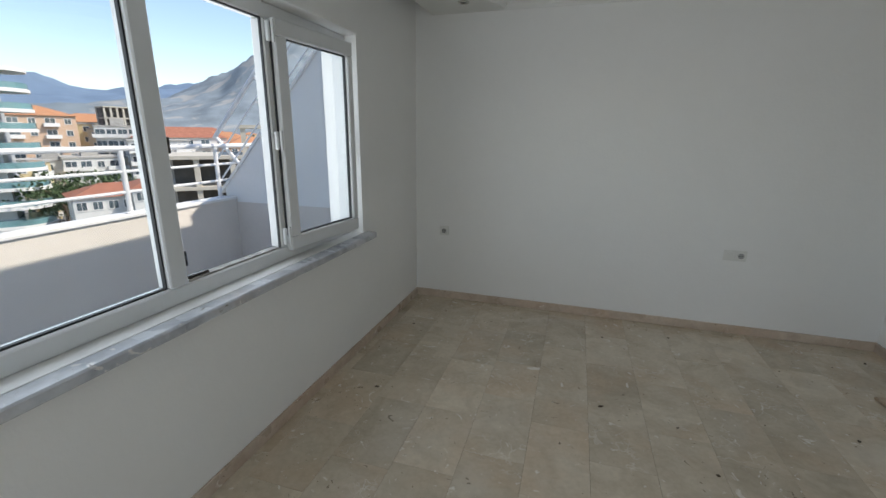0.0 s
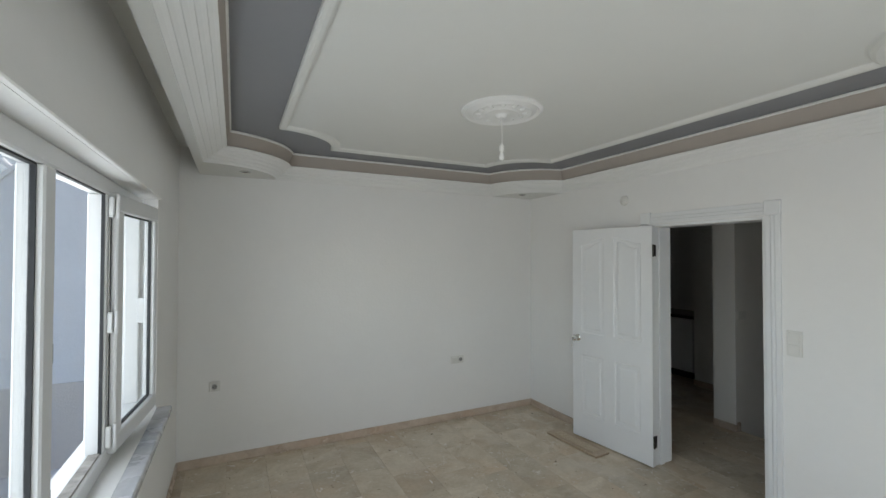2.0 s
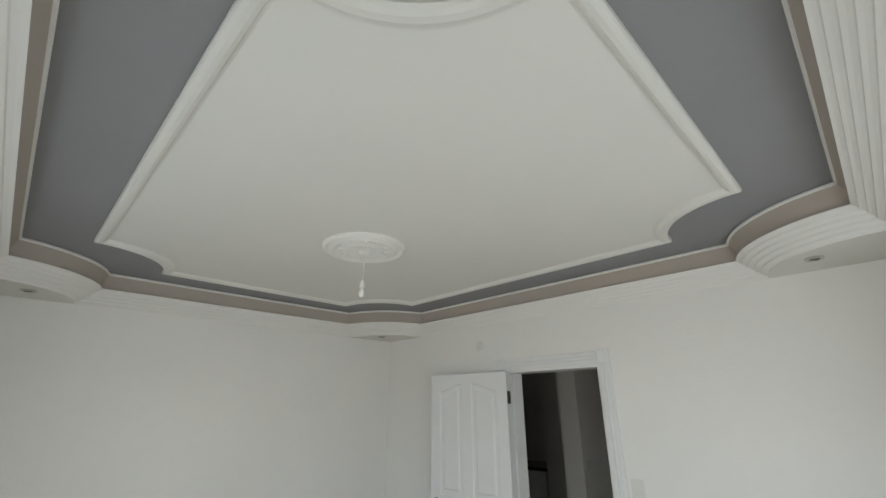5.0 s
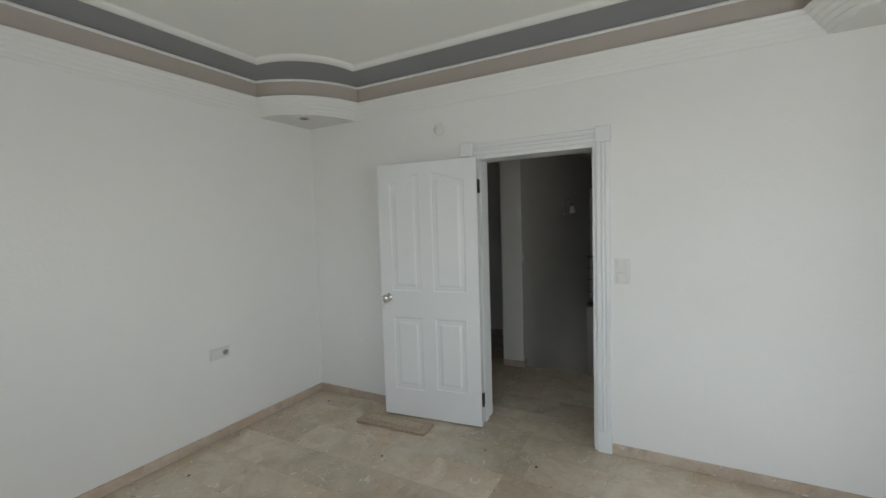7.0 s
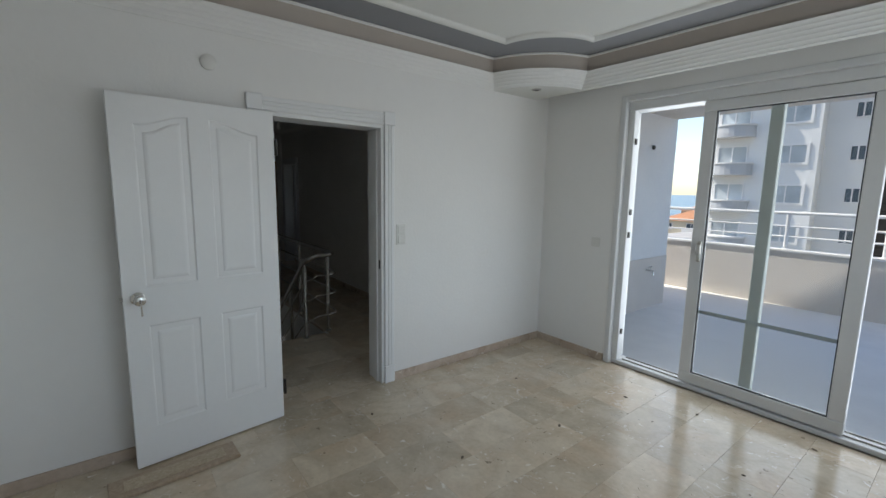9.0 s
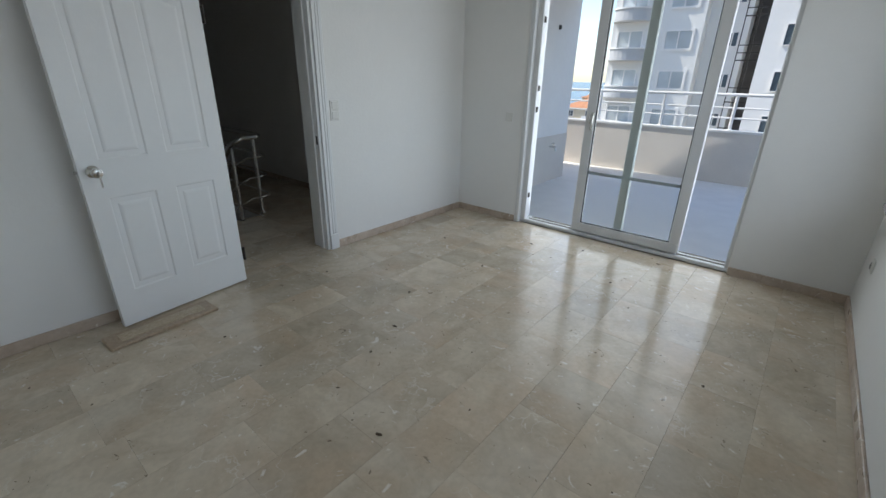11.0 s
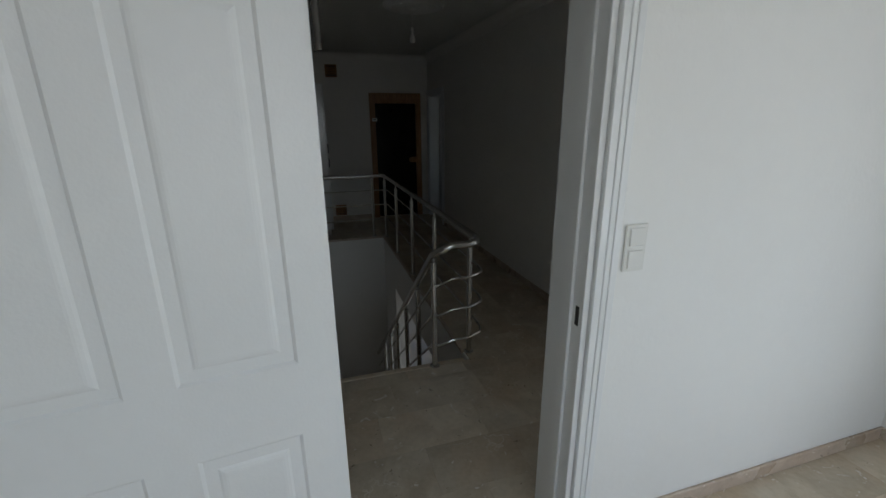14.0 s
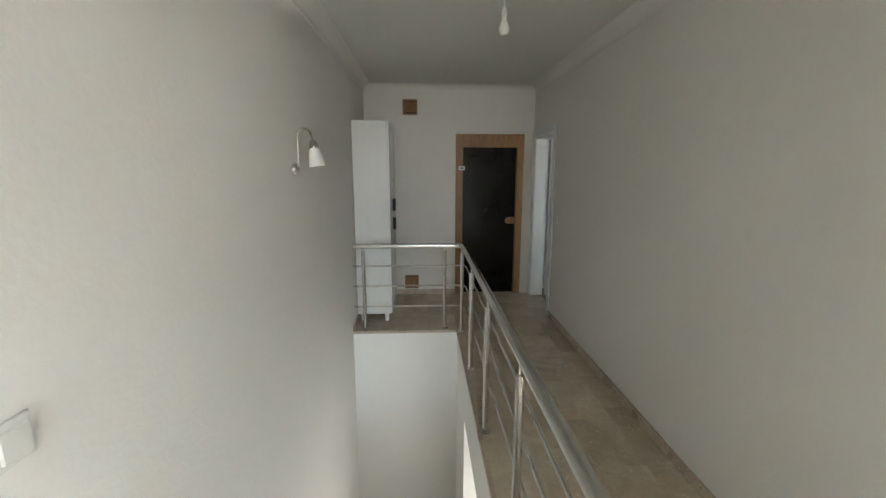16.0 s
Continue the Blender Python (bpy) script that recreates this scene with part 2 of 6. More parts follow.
def mesh_of(bm, name, material, smooth=False):
    me = bpy.data.meshes.new(name)
    bm.to_mesh(me)
    bm.free()
    for mm in (material if isinstance(material, (list, tuple)) else [material]):
        me.materials.append(mm)
    if smooth:
        me.shade_smooth()
        me.set_sharp_from_angle(angle=radians(35))
    return me


def part(name, bm, material, parent=None, label="", smooth=False):
    """One mesh object, its origin at its middle, under a thing or part (or alone)."""
    vs = [v.co for v in bm.verts]
    lo = Vector([min(c[i] for c in vs) for i in range(3)])
    hi = Vector([max(c[i] for c in vs) for i in range(3)])
    mid = (lo + hi) / 2
    bmesh.ops.translate(bm, verts=bm.verts, vec=-mid)
    ob = new(name, mesh_of(bm, name, material, smooth))
    ob.matrix_basis = Matrix.Translation(mid)
    if parent:
        ob.parent = parent
        ob.matrix_parent_inverse = place(parent).inverted()
    PLACE[ob.name] = Matrix.Translation(mid)
    if label:
        ob["label"] = label
    return ob


def structure(name, bm, material, label, category, smooth=False, parent=None):
    return tagged(part(name, bm, material, parent, smooth=smooth), label, category, kind="structure")


def box(bm, x0, x1, y0, y1, z0, z1, bevel=0.0, m=None, segments=1):
    r = bmesh.ops.create_cube(bm, size=1)
    vs = r["verts"]
    for v in vs:
        v.co = Vector(((x0 + x1) / 2 + v.co.x * (x1 - x0), (y0 + y1) / 2 + v.co.y * (y1 - y0), (z0 + z1) / 2 + v.co.z * (z1 - z0)))
    if bevel:
        es = list({e for v in vs for e in v.link_edges})
        out = bmesh.ops.bevel(bm, geom=es, offset=bevel, segments=segments, affect="EDGES", profile=0.5)
        vs = list({v for f in out["faces"] for v in f.verts} | {v for v in vs if v.is_valid})
    if m is not None:
        bmesh.ops.transform(bm, matrix=m, verts=vs)
    return vs


def boxes(*specs, bevel=0.0):
    bm = bmesh.new()
    for s in specs:
        box(bm, *s, bevel=bevel)
    return bm


def cyl(bm, a, b, r0, r1=None, n=14):
    a, b = Vector(a), Vector(b)
    r1 = r0 if r1 is None else r1
    d = b - a
    m = Matrix.Translation((a + b) / 2) @ d.to_track_quat("Z", "Y").to_matrix().to_4x4()
    return bmesh.ops.create_cone(bm, cap_ends=True, segments=n, radius1=r0, radius2=r1, depth=d.length, matrix=m)["verts"]


def lathe(bm, centre, profile, n=24, axis=(0, 0, 1)):
    """Turns (radius, height) pairs round an axis through centre."""
    q = Vector(axis).to_track_quat("Z", "Y")
    rings = []
    for r, z in profile:
        rings.append([bm.verts.new(Vector(centre) + q @ Vector((r * math.cos(2 * math.pi * i / n), r * math.sin(2 * math.pi * i / n), z))) for i in range(n)])
    for a, b in zip(rings, rings[1:]):
        for i in range(n):
            bm.faces.new((a[i], a[(i + 1) % n], b[(i + 1) % n], b[i]))
    for ring, flip in ((rings[0], True), (rings[-1], False)):
        bm.faces.new(ring[::-1] if flip else ring)
    bmesh.ops.recalc_face_normals(bm, faces=bm.faces)


def tube(bm, pts, r, n=10):
    """A round bar along a line of points."""
    pts = [Vector(p) for p in pts]
    rings = []
    for i, p in enumerate(pts):
        d = (pts[min(i + 1, len(pts) - 1)] - pts[max(i - 1, 0)]).normalized()
        up = Vector((0, 0, 1)) if abs(d.z) < 0.9 else Vector((1, 0, 0))
        u = d.cross(up).normalized()
        w = u.cross(d)
        rings.append([bm.verts.new(p + r * (math.cos(2 * math.pi * k / n) * u + math.sin(2 * math.pi * k / n) * w)) for k in range(n)])
    for a, b in zip(rings, rings[1:]):
        for k in range(n):
            bm.faces.new((a[k], a[(k + 1) % n], b[(k + 1) % n], b[k]))
    bm.faces.new(rings[0][::-1])
    bm.faces.new(rings[-1])
    bmesh.ops.recalc_face_normals(bm, faces=bm.faces)


def prism(bm, outline, axis, a, b):
    """A flat outline of (u, v) pairs drawn out from a to b along axis 0, 1 or 2."""
    def at(u, v, w):
        return (w, u, v) if axis == 0 else (u, w, v) if axis == 1 else (u, v, w)
    lo = [bm.verts.new(at(u, v, a)) for u, v in outline]
    hi = [bm.verts.new(at(u, v, b)) for u, v in outline]
    n = len(lo)
    for i in range(n):
        bm.faces.new((lo[i], lo[(i + 1) % n], hi[(i + 1) % n], hi[i]))
    bm.faces.new(lo[::-1])
    bm.faces.new(hi)
    bmesh.ops.recalc_face_normals(bm, faces=bm.faces)


def wall(name, axis, t0, t1, a0, a1, z0, z1, holes, material, label):
    """A wall of thickness t0..t1 across axis, a0..a1 along it, with openings (a, b, low, high)."""
    bm = bmesh.new()
    cuts = sorted({a0, a1, *[h[0] for h in holes], *[h[1] for h in holes]})
    for u, v in zip(cuts, cuts[1:]):
        spans = [(z0, z1)]
        for ha, hb, hl, hh in holes:
            if ha <= u + 1e-6 and hb >= v - 1e-6:
                spans = [s for lo, hi in spans for s in ((lo, min(hi, hl)), (max(lo, hh), hi)) if s[1] - s[0] > 1e-4]
        for lo, hi in spans:
            if axis == "x":
                box(bm, t0, t1, u, v, lo, hi)
            else:
                box(bm, u, v, t0, t1, lo, hi)
    bmesh.ops.remove_doubles(bm, verts=bm.verts, dist=1e-5)
    return structure(name, bm, material, label, "wall")


# ---------- the room's shell ----------
XW, XE, YS, YN = -1.41, 2.157, -0.815, 3.54
Z_ROOF = 2.78
ET = 0.20
DOOR_Y0, DOOR_Y1, DOOR_H = 1.058, 1.915, 2.01
WIN_Y0, WIN_Y1, WIN_Z0, WIN_Z1 = -0.35, 2.5, 0.83, 2.075
SL_X0, SL_X1, SL_H = -0.66, 1.325, 2.31
HALL_S, HALL_N, HALL_E = -0.10, 2.005, 8.344

wall("wall_west", "x", XW - 0.25, XW, YS - 0.25, YN, -0.15, Z_ROOF, [(WIN_Y0, WIN_Y1, WIN_Z0, WIN_Z1)], M_WALL, "white painted room wall with the long window")
wall("wall_north", "y", YN, YN + 0.22, XW - 0.25, XE + ET, -0.15, Z_ROOF, [], M_WALL, "plain white painted room wall")
wall("wall_east", "x", XE, XE + ET, YS - 0.25, YN, -0.15, Z_ROOF, [(DOOR_Y0, DOOR_Y1, -0.15, DOOR_H)], M_WALL, "white painted room wall with the door opening")
wall("wall_south", "y", YS - 0.25, YS, XW, XE, -0.15, Z_ROOF, [(SL_X0, SL_X1, -0.02, SL_H)], M_WALL, "white painted room wall with the sliding terrace door")
structure("roof_slab", boxes((XW - 0.55, HALL_E + 0.3, YS - 0.25, 6.2, Z_ROOF + 0.005, Z_ROOF + 0.25)), M_EXTWHITE, "white roof slab over the flat", "roof")

structure("terrace_canopy", boxes((XW - 0.25, XE, -3.58, YS - 0.251, 2.56, 2.74)), M_STUCCO, "cream soffit of the roof over the south terrace", "roof")
# unseen roof, its ridge raised until the south terrace strip lies in shade
bm = bmesh.new()
prism(bm, [(XW - 0.25, Z_ROOF + 0.255), (HALL_E + 0.3, Z_ROOF + 0.255), ((XW + HALL_E) / 2, Z_ROOF + 4.6)], 1, -3.62, 6.2)
structure("roof_pitched", bm, M_EXTWHITE, "unseen pitched roof, raised to shade the south terrace", "roof")

# floor bed under the slabs, then each slab
room_floor = structure("floor", boxes((XW - 0.02, XE + ET, YS - 0.1, YN + 0.02, -0.12, -0.012)), M_GROUT, "polished beige marble floor of random-length slabs", "floor")


def slab_mesh(w, d):
    bm = bmesh.new()
    box(bm, -w / 2, w / 2, -d / 2, d / 2, -0.012, 0)
    top = [e for e in bm.edges if all(v.co.z > -1e-6 for v in e.verts)]
    bmesh.ops.bevel(bm, geom=top, offset=0.0005, segments=1, affect="EDGES")
    return mesh_of(bm, "marble_slab", M_TILE)


SLABS = {}


def lay_slabs(parent, x0, x1, y0, y1, along, first, width, rng, skip=None):
    """Rows of marble slabs of uneven length; along is the axis of the rows."""
    a0, a1, c0, c1 = (y0, y1, x0, x1) if along == "y" else (x0, x1, y0, y1)
    u = first - width * math.ceil((first - c0) / width)
    while u < c1 - 1e-6:
        lo, hi = max(u, c0), min(u + width, c1)
        s = a0 - rng.random() * 0.3
        while s < a1 - 1e-6:
            e = s + rng.choice((0.4, 0.45, 0.5, 0.55))
            p, q = max(s, a0), min(e, a1)
            s = e
            if hi - lo < 0.01 or q - p < 0.01:
                continue
            w, d = round(hi - lo, 3), round(q - p, 3)
            mx, my = ((lo + hi) / 2, (p + q) / 2) if along == "y" else ((p + q) / 2, (lo + hi) / 2)
            if skip and skip(mx, my):
                continue
            if along != "y":
                w, d = d, w
            key = (w, d)
            if key not in SLABS:
                SLABS[key] = slab_mesh(w - 0.0003, d - 0.0003)
            ob = new("marble_slab", SLABS[key])
            ob.matrix_basis = Matrix.Translation((mx, my, rng.uniform(-0.0004, 0.0004)))
            ob.parent = parent
            ob.matrix_parent_inverse = place(parent).inverted()
        u += width


# skirting
def skirting(name, specs):
    for s in specs:
        structure(name, boxes(s, bevel=0.003), M_SKIRT, "beige marble skirting strip along the wall", "skirting")


SK = 0.068
skirting("baseboard", [
    (XW, XW + 0.014, YS + 0.014, YN - 0.014, 0, SK), (XW, XE, YN - 0.014, YN, 0, SK),
    (XE - 0.014, XE, YS + 0.014, DOOR_Y0 - 0.088, 0, SK), (XE - 0.014, XE, DOOR_Y1 + 0.088, YN - 0.014, 0, SK),
    (SL_X1 + 0.05, XE, YS, YS + 0.014, 0, SK), (XW, SL_X0 - 0.002, YS, YS + 0.014, 0, SK)])


# ---------- tray ceiling ----------
Z_TRAY, Z_LIP, Z_SOFFIT = 2.645, 2.528, 2.42
SIDE = {"W": (0.20, 0.355), "E": (0.008, 0.115), "S": (0.23, 0.34), "N": (0.008, 0.13)}
R_BULGE = 0.53
# open curtain slots between the ribbed boxes and the two window walls
SLOT_W, SLOT_S = 0.145, 0.175


def tray_outline(f, grow=0.0, steps=14):
    """The closed line of the moulding, f from 0 (wall side) to 1 (lip), with a quarter round standing out of each corner."""
    side = {k: a + (b - a) * f + grow for k, (a, b) in SIDE.items()}
    x0, x1, y0, y1 = XW + side["W"], XE - side["E"], YS + side["S"], YN - side["N"]
    cx0, cx1, cy0, cy1 = XW + SIDE["W"][0], XE - SIDE["E"][0], YS + SIDE["S"][0], YN - SIDE["N"][0]
    r = R_BULGE + 0.13 * f + grow
    pts = []
    for cx, cy, ex, ey, sx, sy in ((cx1, cy0, x1, y0, -1, 1), (cx1, cy1, x1, y1, -1, -1), (cx0, cy1, x0, y1, 1, -1), (cx0, cy0, x0, y0, 1, 1)):
        dx, dy = abs(ex - cx), abs(ey - cy)
        p_y = math.asin(min(1, dy / r))
        p_x = math.acos(min(1, dx / r))
        arc = [(cx + sx * r * math.cos(p_y + (p_x - p_y) * i / steps), cy + sy * r * math.sin(p_y + (p_x - p_y) * i / steps)) for i in range(steps + 1)]
        pts += arc if (sx, sy) in ((-1, 1), (1, -1)) else arc[::-1]
    return pts


def loft(bm, rings):
    """Skin between closed rings of (x, y, z) points."""
    vr = [[bm.verts.new(p) for p in ring] for ring in rings]
    n = len(vr[0])
    for a, b in zip(vr, vr[1:]):
        for i in range(n):
            bm.faces.new((a[i], a[(i + 1) % n], b[(i + 1) % n], b[i]))
    return vr


# ceiling board
structure("ceiling", boxes((XW, XE, YS, YN, Z_TRAY, Z_TRAY + 0.1)), M_GREY, "grey painted tray ceiling with a white centre panel", "ceiling")
# soffit beneath the corners and the west and south boxes
bm = bmesh.new()
ring = tray_outline(0.0)
outer = []
for x, y in ring:
    outer.append((x, y))
vi = [bm.verts.new((x, y, Z_SOFFIT)) for x, y in ring]
vo = []
n = len(ring)
per = n // 4
corner = [(XE, YS + SLOT_S), (XE, YN), (XW + SLOT_W, YN), (XW + SLOT_W, YS + SLOT_S)]
for k in range(4):
    cv = bm.verts.new((*corner[k], Z_SOFFIT))
    vo.append(cv)
for k in range(4):
    for i in range(k * per, k * per + per - 1):
        bm.faces.new((vo[k], vi[i], vi[i + 1]))
    j = (k * per + per) % n
    bm.faces.new((vo[k], vi[k * per + per - 1], vi[j], vo[(k + 1) % 4]))
bmesh.ops.recalc_face_normals(bm, faces=bm.faces)
structure("ceiling_soffit", bm, M_CEIL, "white plaster soffit under the ceiling edge and rounded corners", "ceiling")
structure("trim_curtain_board", boxes((XW + SLOT_W, XW + SLOT_W + 0.018, YS + SLOT_S + 0.019, YN, Z_SOFFIT + 0.001, Z_TRAY - 0.001)), M_CEIL, "white board closing the curtain slot by the window", "board")
structure("trim_curtain_board", boxes((XW + SLOT_W, XE, YS + SLOT_S, YS + SLOT_S + 0.018, Z_SOFFIT + 0.001, Z_TRAY - 0.001)), M_CEIL, "white board closing the curtain slot by the terrace door", "board")
structure("ceiling_slot", boxes((XW, XW + SLOT_W, YS, YN, Z_TRAY - 0.006, Z_TRAY - 0.001), (XW + SLOT_W, XE, YS, YS + SLOT_S, Z_TRAY - 0.006, Z_TRAY - 0.001)), M_CEIL, "white ceiling inside the curtain slots", "ceiling")
# ribbed white moulding: five stepped ribs
rings = []
RIBS = 5
for i in range(RIBS):
    for f, dz in ((i / RIBS, 0.0), ((i + 0.1) / RIBS, 0.34), ((i + 0.55) / RIBS, 0.72), ((i + 1) / RIBS, 1.0)):
        z = Z_SOFFIT + (Z_LIP - Z_SOFFIT) * (i + dz) / RIBS
        rings.append([(x, y, z) for x, y in tray_outline(f)])
rings.append([(x, y, Z_LIP + 0.004) for x, y in tray_outline(1.0)])
rings.append([(x, y, Z_LIP + 0.004) for x, y in tray_outline(1.0, -0.02)])
bm = bmesh.new()
loft(bm, rings)
bmesh.ops.recalc_face_normals(bm, faces=bm.faces)
structure("trim_cornice", bm, M_PLASTER, "white ribbed plaster cornice round the ceiling", "moulding")
# tan cove band and the white bead above it
bm = bmesh.new()
loft(bm, [[(x, y, z) for x, y in tray_outline(1.0, g)] for g, z in ((-0.03, Z_LIP), (-0.012, Z_LIP + 0.03), (0.0, Z_LIP + 0.065), (0.018, Z_LIP + 0.1))])
structure("trim_cove", bm, M_TAN, "tan painted cove band above the cornice", "moulding", smooth=True)
bm = bmesh.new()
loft(bm, [[(x, y, z) for x, y in tray_outline(1.0, g)] for g, z in ((0.016, Z_LIP + 0.098), (0.024, Z_LIP + 0.099), (0.027, Z_LIP + 0.108), (0.022, Z_TRAY - 0.001))])
structure("trim_bead", bm, M_PLASTER, "thin white bead at the edge of the grey ceiling", "moulding")


# white centre panel with its raised rim
def panel_outline(grow, steps=12):
    x0, x1, y0, y1, r = -0.73 - grow, 1.685 + grow, -0.15 - grow, 3.06 + grow, 0.44
    pts = []
    for cx, cy, a0 in ((x1, y0, 180), (x1, y1, 270), (x0, y1, 0), (x0, y0, 90)):
        arc = [(cx + (r + 0.0) * math.cos(radians(a0 - 90 * i / steps)), cy + r * math.sin(radians(a0 - 90 * i / steps))) for i in range(steps + 1)]
        pts += arc
    return pts


bm = bmesh.new()
top = loft(bm, [[(x, y, z) for x, y in panel_outline(g)] for g, z in ((0.0, Z_TRAY), (0.0, Z_TRAY - 0.02), (-0.006, Z_TRAY - 0.027), (-0.02, Z_TRAY - 0.031), (-0.036, Z_TRAY - 0.029), (-0.05, Z_TRAY - 0.02), (-0.056, Z_TRAY - 0.008), (-0.064, Z_TRAY - 0.006))])
bm.faces.new(top[-1])
bmesh.ops.recalc_face_normals(bm, faces=bm.faces)
structure("ceiling_panel", bm, M_CEIL, "white ceiling panel with scalloped corners and raised rim", "ceiling")


def ceiling_rose(x, y, z, r, label):
    rose = thing("ceiling_rose", (x, y, z), label, "ceiling rose")
    bm = bmesh.new()
    lathe(bm, (x, y, z), [(r, 0), (r, -0.012), (r * 0.93, -0.022), (r * 0.86, -0.012), (r * 0.78, -0.014), (r * 0.72, -0.026), (r * 0.62, -0.016), (r * 0.5, -0.018), (r * 0.42, -0.03), (r * 0.3, -0.022), (r * 0.16, -0.03), (r * 0.1, -0.05), (0.004, -0.055)], 40)
    part("disc", bm, M_PLASTER, rose, smooth=True)
    for i in range(12):
        a = 2 * math.pi * i / 12
        bm = bmesh.new()
        bmesh.ops.create_uvsphere(bm, u_segments=8, v_segments=5, radius=1, matrix=Matrix.Translation((x + r * 0.56 * math.cos(a), y + r * 0.56 * math.sin(a), z - 0.016)) @ Matrix.Rotation(a, 4, "Z") @ Matrix.Diagonal((r * 0.09, r * 0.06, 0.012, 1)))
        part("petal", bm, M_PLASTER, rose, smooth=True)
    return rose


def hanging_bulb(x, y, z, drop, label, size=1.0):
    lamp = thing("pendant_bulb", (x, y, z), label, "lamp")
    bm = bmesh.new()
    tube(bm, [(x, y, z), (x + 0.004, y, z - drop * 0.5), (x, y, z - drop)], 0.0035, 6)
    part("cord", bm, M_PLASTIC, lamp)
    bm = bmesh.new()
    lathe(bm, (x, y, z - drop), [(0.005, 0.014), (0.013, 0.008), (0.016, -0.03), (0.012, -0.034)], 16)
    part("socket", bm, M_PLASTIC, lamp, smooth=True)
    bm = bmesh.new()
    k = size
    lathe(bm, (x, y, z - drop - 0.032), [(0.011 * k, 0), (0.013 * k, -0.015 * k), (0.022 * k, -0.035 * k), (0.025 * k, -0.055 * k), (0.018 * k, -0.075 * k), (0.004, -0.083 * k)], 18)
    part("bulb", bm, M_OPAL, lamp, "unlit white bulb", smooth=True)


ceiling_rose(0.469, 1.659, Z_TRAY - 0.006, 0.25, "round white plaster ceiling rose with ringed petals")
hanging_bulb(0.469, 1.659, Z_TRAY - 0.06, 0.17, "bare unlit bulb hanging under the ceiling rose", 0.7)
for sx, sy in ((1.832, 3.27), (1.87, -0.29), (-0.93, 3.25), (-0.93, -0.26)):
    sp = thing("ceiling_spotlight", (sx, sy, Z_SOFFIT), "small round spotlight socket in the corner soffit", "lamp", "corner ceiling spotlights")
    bm = bmesh.new()
    lathe(bm, (sx, sy, Z_SOFFIT), [(0.04, 0.002), (0.042, -0.006), (0.03, -0.009), (0.026, -0.004)], 20)
    part("ring", bm, M_CHROME, sp, smooth=True)
    bm = bmesh.new()
    lathe(bm, (sx, sy, Z_SOFFIT - 0.004), [(0.024, 0.0), (0.022, -0.003), (0.004, -0.004)], 16)
    part("lamp", bm, M_SOCKET, sp)

# ---------- west window ----------
XF = XW - 0.08
FD = 0.07
win = tagged(thing("window_1", (XF, WIN_Y0, WIN_Z0), "white plastic window of three lights, one casement ajar", "window"), kind="structure")
FR = 0.07
M1, M2 = (1.09, 1.172), (1.75, 1.825)
wf = boxes((XF - FD, XF, WIN_Y0, WIN_Y1, WIN_Z0, WIN_Z0 + FR), (XF - FD, XF, WIN_Y0, WIN_Y1, WIN_Z1 - FR, WIN_Z1),
           (XF - FD, XF - 0.001, WIN_Y0, WIN_Y0 + FR, WIN_Z0 + FR, WIN_Z1 - FR), (XF - FD, XF - 0.001, WIN_Y1 - 0.045, WIN_Y1, WIN_Z0 + FR, WIN_Z1 - FR),
           (XF - FD, XF - 0.001, *M1, WIN_Z0 + FR, WIN_Z1 - FR), (XF - FD, XF - 0.001, *M2, WIN_Z0 + FR, WIN_Z1 - FR), bevel=0.006)
part("window_frame", wf, M_PVC, win)


def moved(bm, m):
    if m is not None:
        bmesh.ops.transform(bm, matrix=m, verts=bm.verts)
    return bm


def pane(y0, y1, z0, z1, x, parent, m=None):
    ob = part("pane", moved(boxes((x - 0.003, x + 0.003, y0, y1, z0, z1)), m), M_GLASS, parent)
    ob.visible_shadow = False
    bm = boxes((x - 0.006, x + 0.009, y0, y1, z0, z0 + 0.007), (x - 0.006, x + 0.009, y0, y1, z1 - 0.007, z1), (x - 0.006, x + 0.009, y0, y0 + 0.007, z0 + 0.007, z1 - 0.007), (x - 0.006, x + 0.009, y1 - 0.007, y1, z0 + 0.007, z1 - 0.007))
    part("gasket", moved(bm, m), M_RUBBER, parent, "black rubber gasket")


pane(WIN_Y0 + FR, M1[0], WIN_Z0 + FR, WIN_Z1 - FR, XF - 0.03, win)
# casement of the third light, hinged beside the mullion and a little open
SWING = Matrix.Translation((XF + 0.03, M2[0] + 0.045, 0)) @ Matrix.Rotation(radians(-5.5), 4, "Z")
SL_, T0, T1, SW = 0.635, WIN_Z0 + 0.045, WIN_Z1 - 0.06, 0.078
sash = part("sash", moved(boxes((-0.055, 0, 0, SL_, T0, T0 + SW), (-0.055, 0, 0, SL_, T1 - SW, T1), (-0.055, -0.001, 0, SW, T0 + SW, T1 - SW), (-0.055, -0.001, SL_ - 0.05, SL_, T0 + SW, T1 - SW), bevel=0.006), SWING), M_PVC, win, "white casement standing slightly ajar")
pane(SW, SL_ - 0.05, T0 + SW, T1 - SW, -0.03, sash, SWING)
# solid black strip, its colour stands for the darkness in the gap
part("gap_shade_strip", boxes((XF + 0.001, XF + 0.006, M2[0] + 0.034, M2[0] + 0.048, T0 + 0.08, T1 - 0.02)), M_RUBBER, win, "black strip standing for the dark gap beside the casement")
for z in (0.96, 1.45, 1.95):
    bm = boxes((XF, XF + 0.02, M2[0] + 0.01, M2[0] + 0.028, z - 0.045, z + 0.045), bevel=0.004)
    cyl(bm, (XF + 0.03, M2[0] + 0.03, z - 0.05), (XF + 0.03, M2[0] + 0.03, z + 0.05), 0.008, n=10)
    part("hinge", bm, M_PVC, win, "white casement hinge")
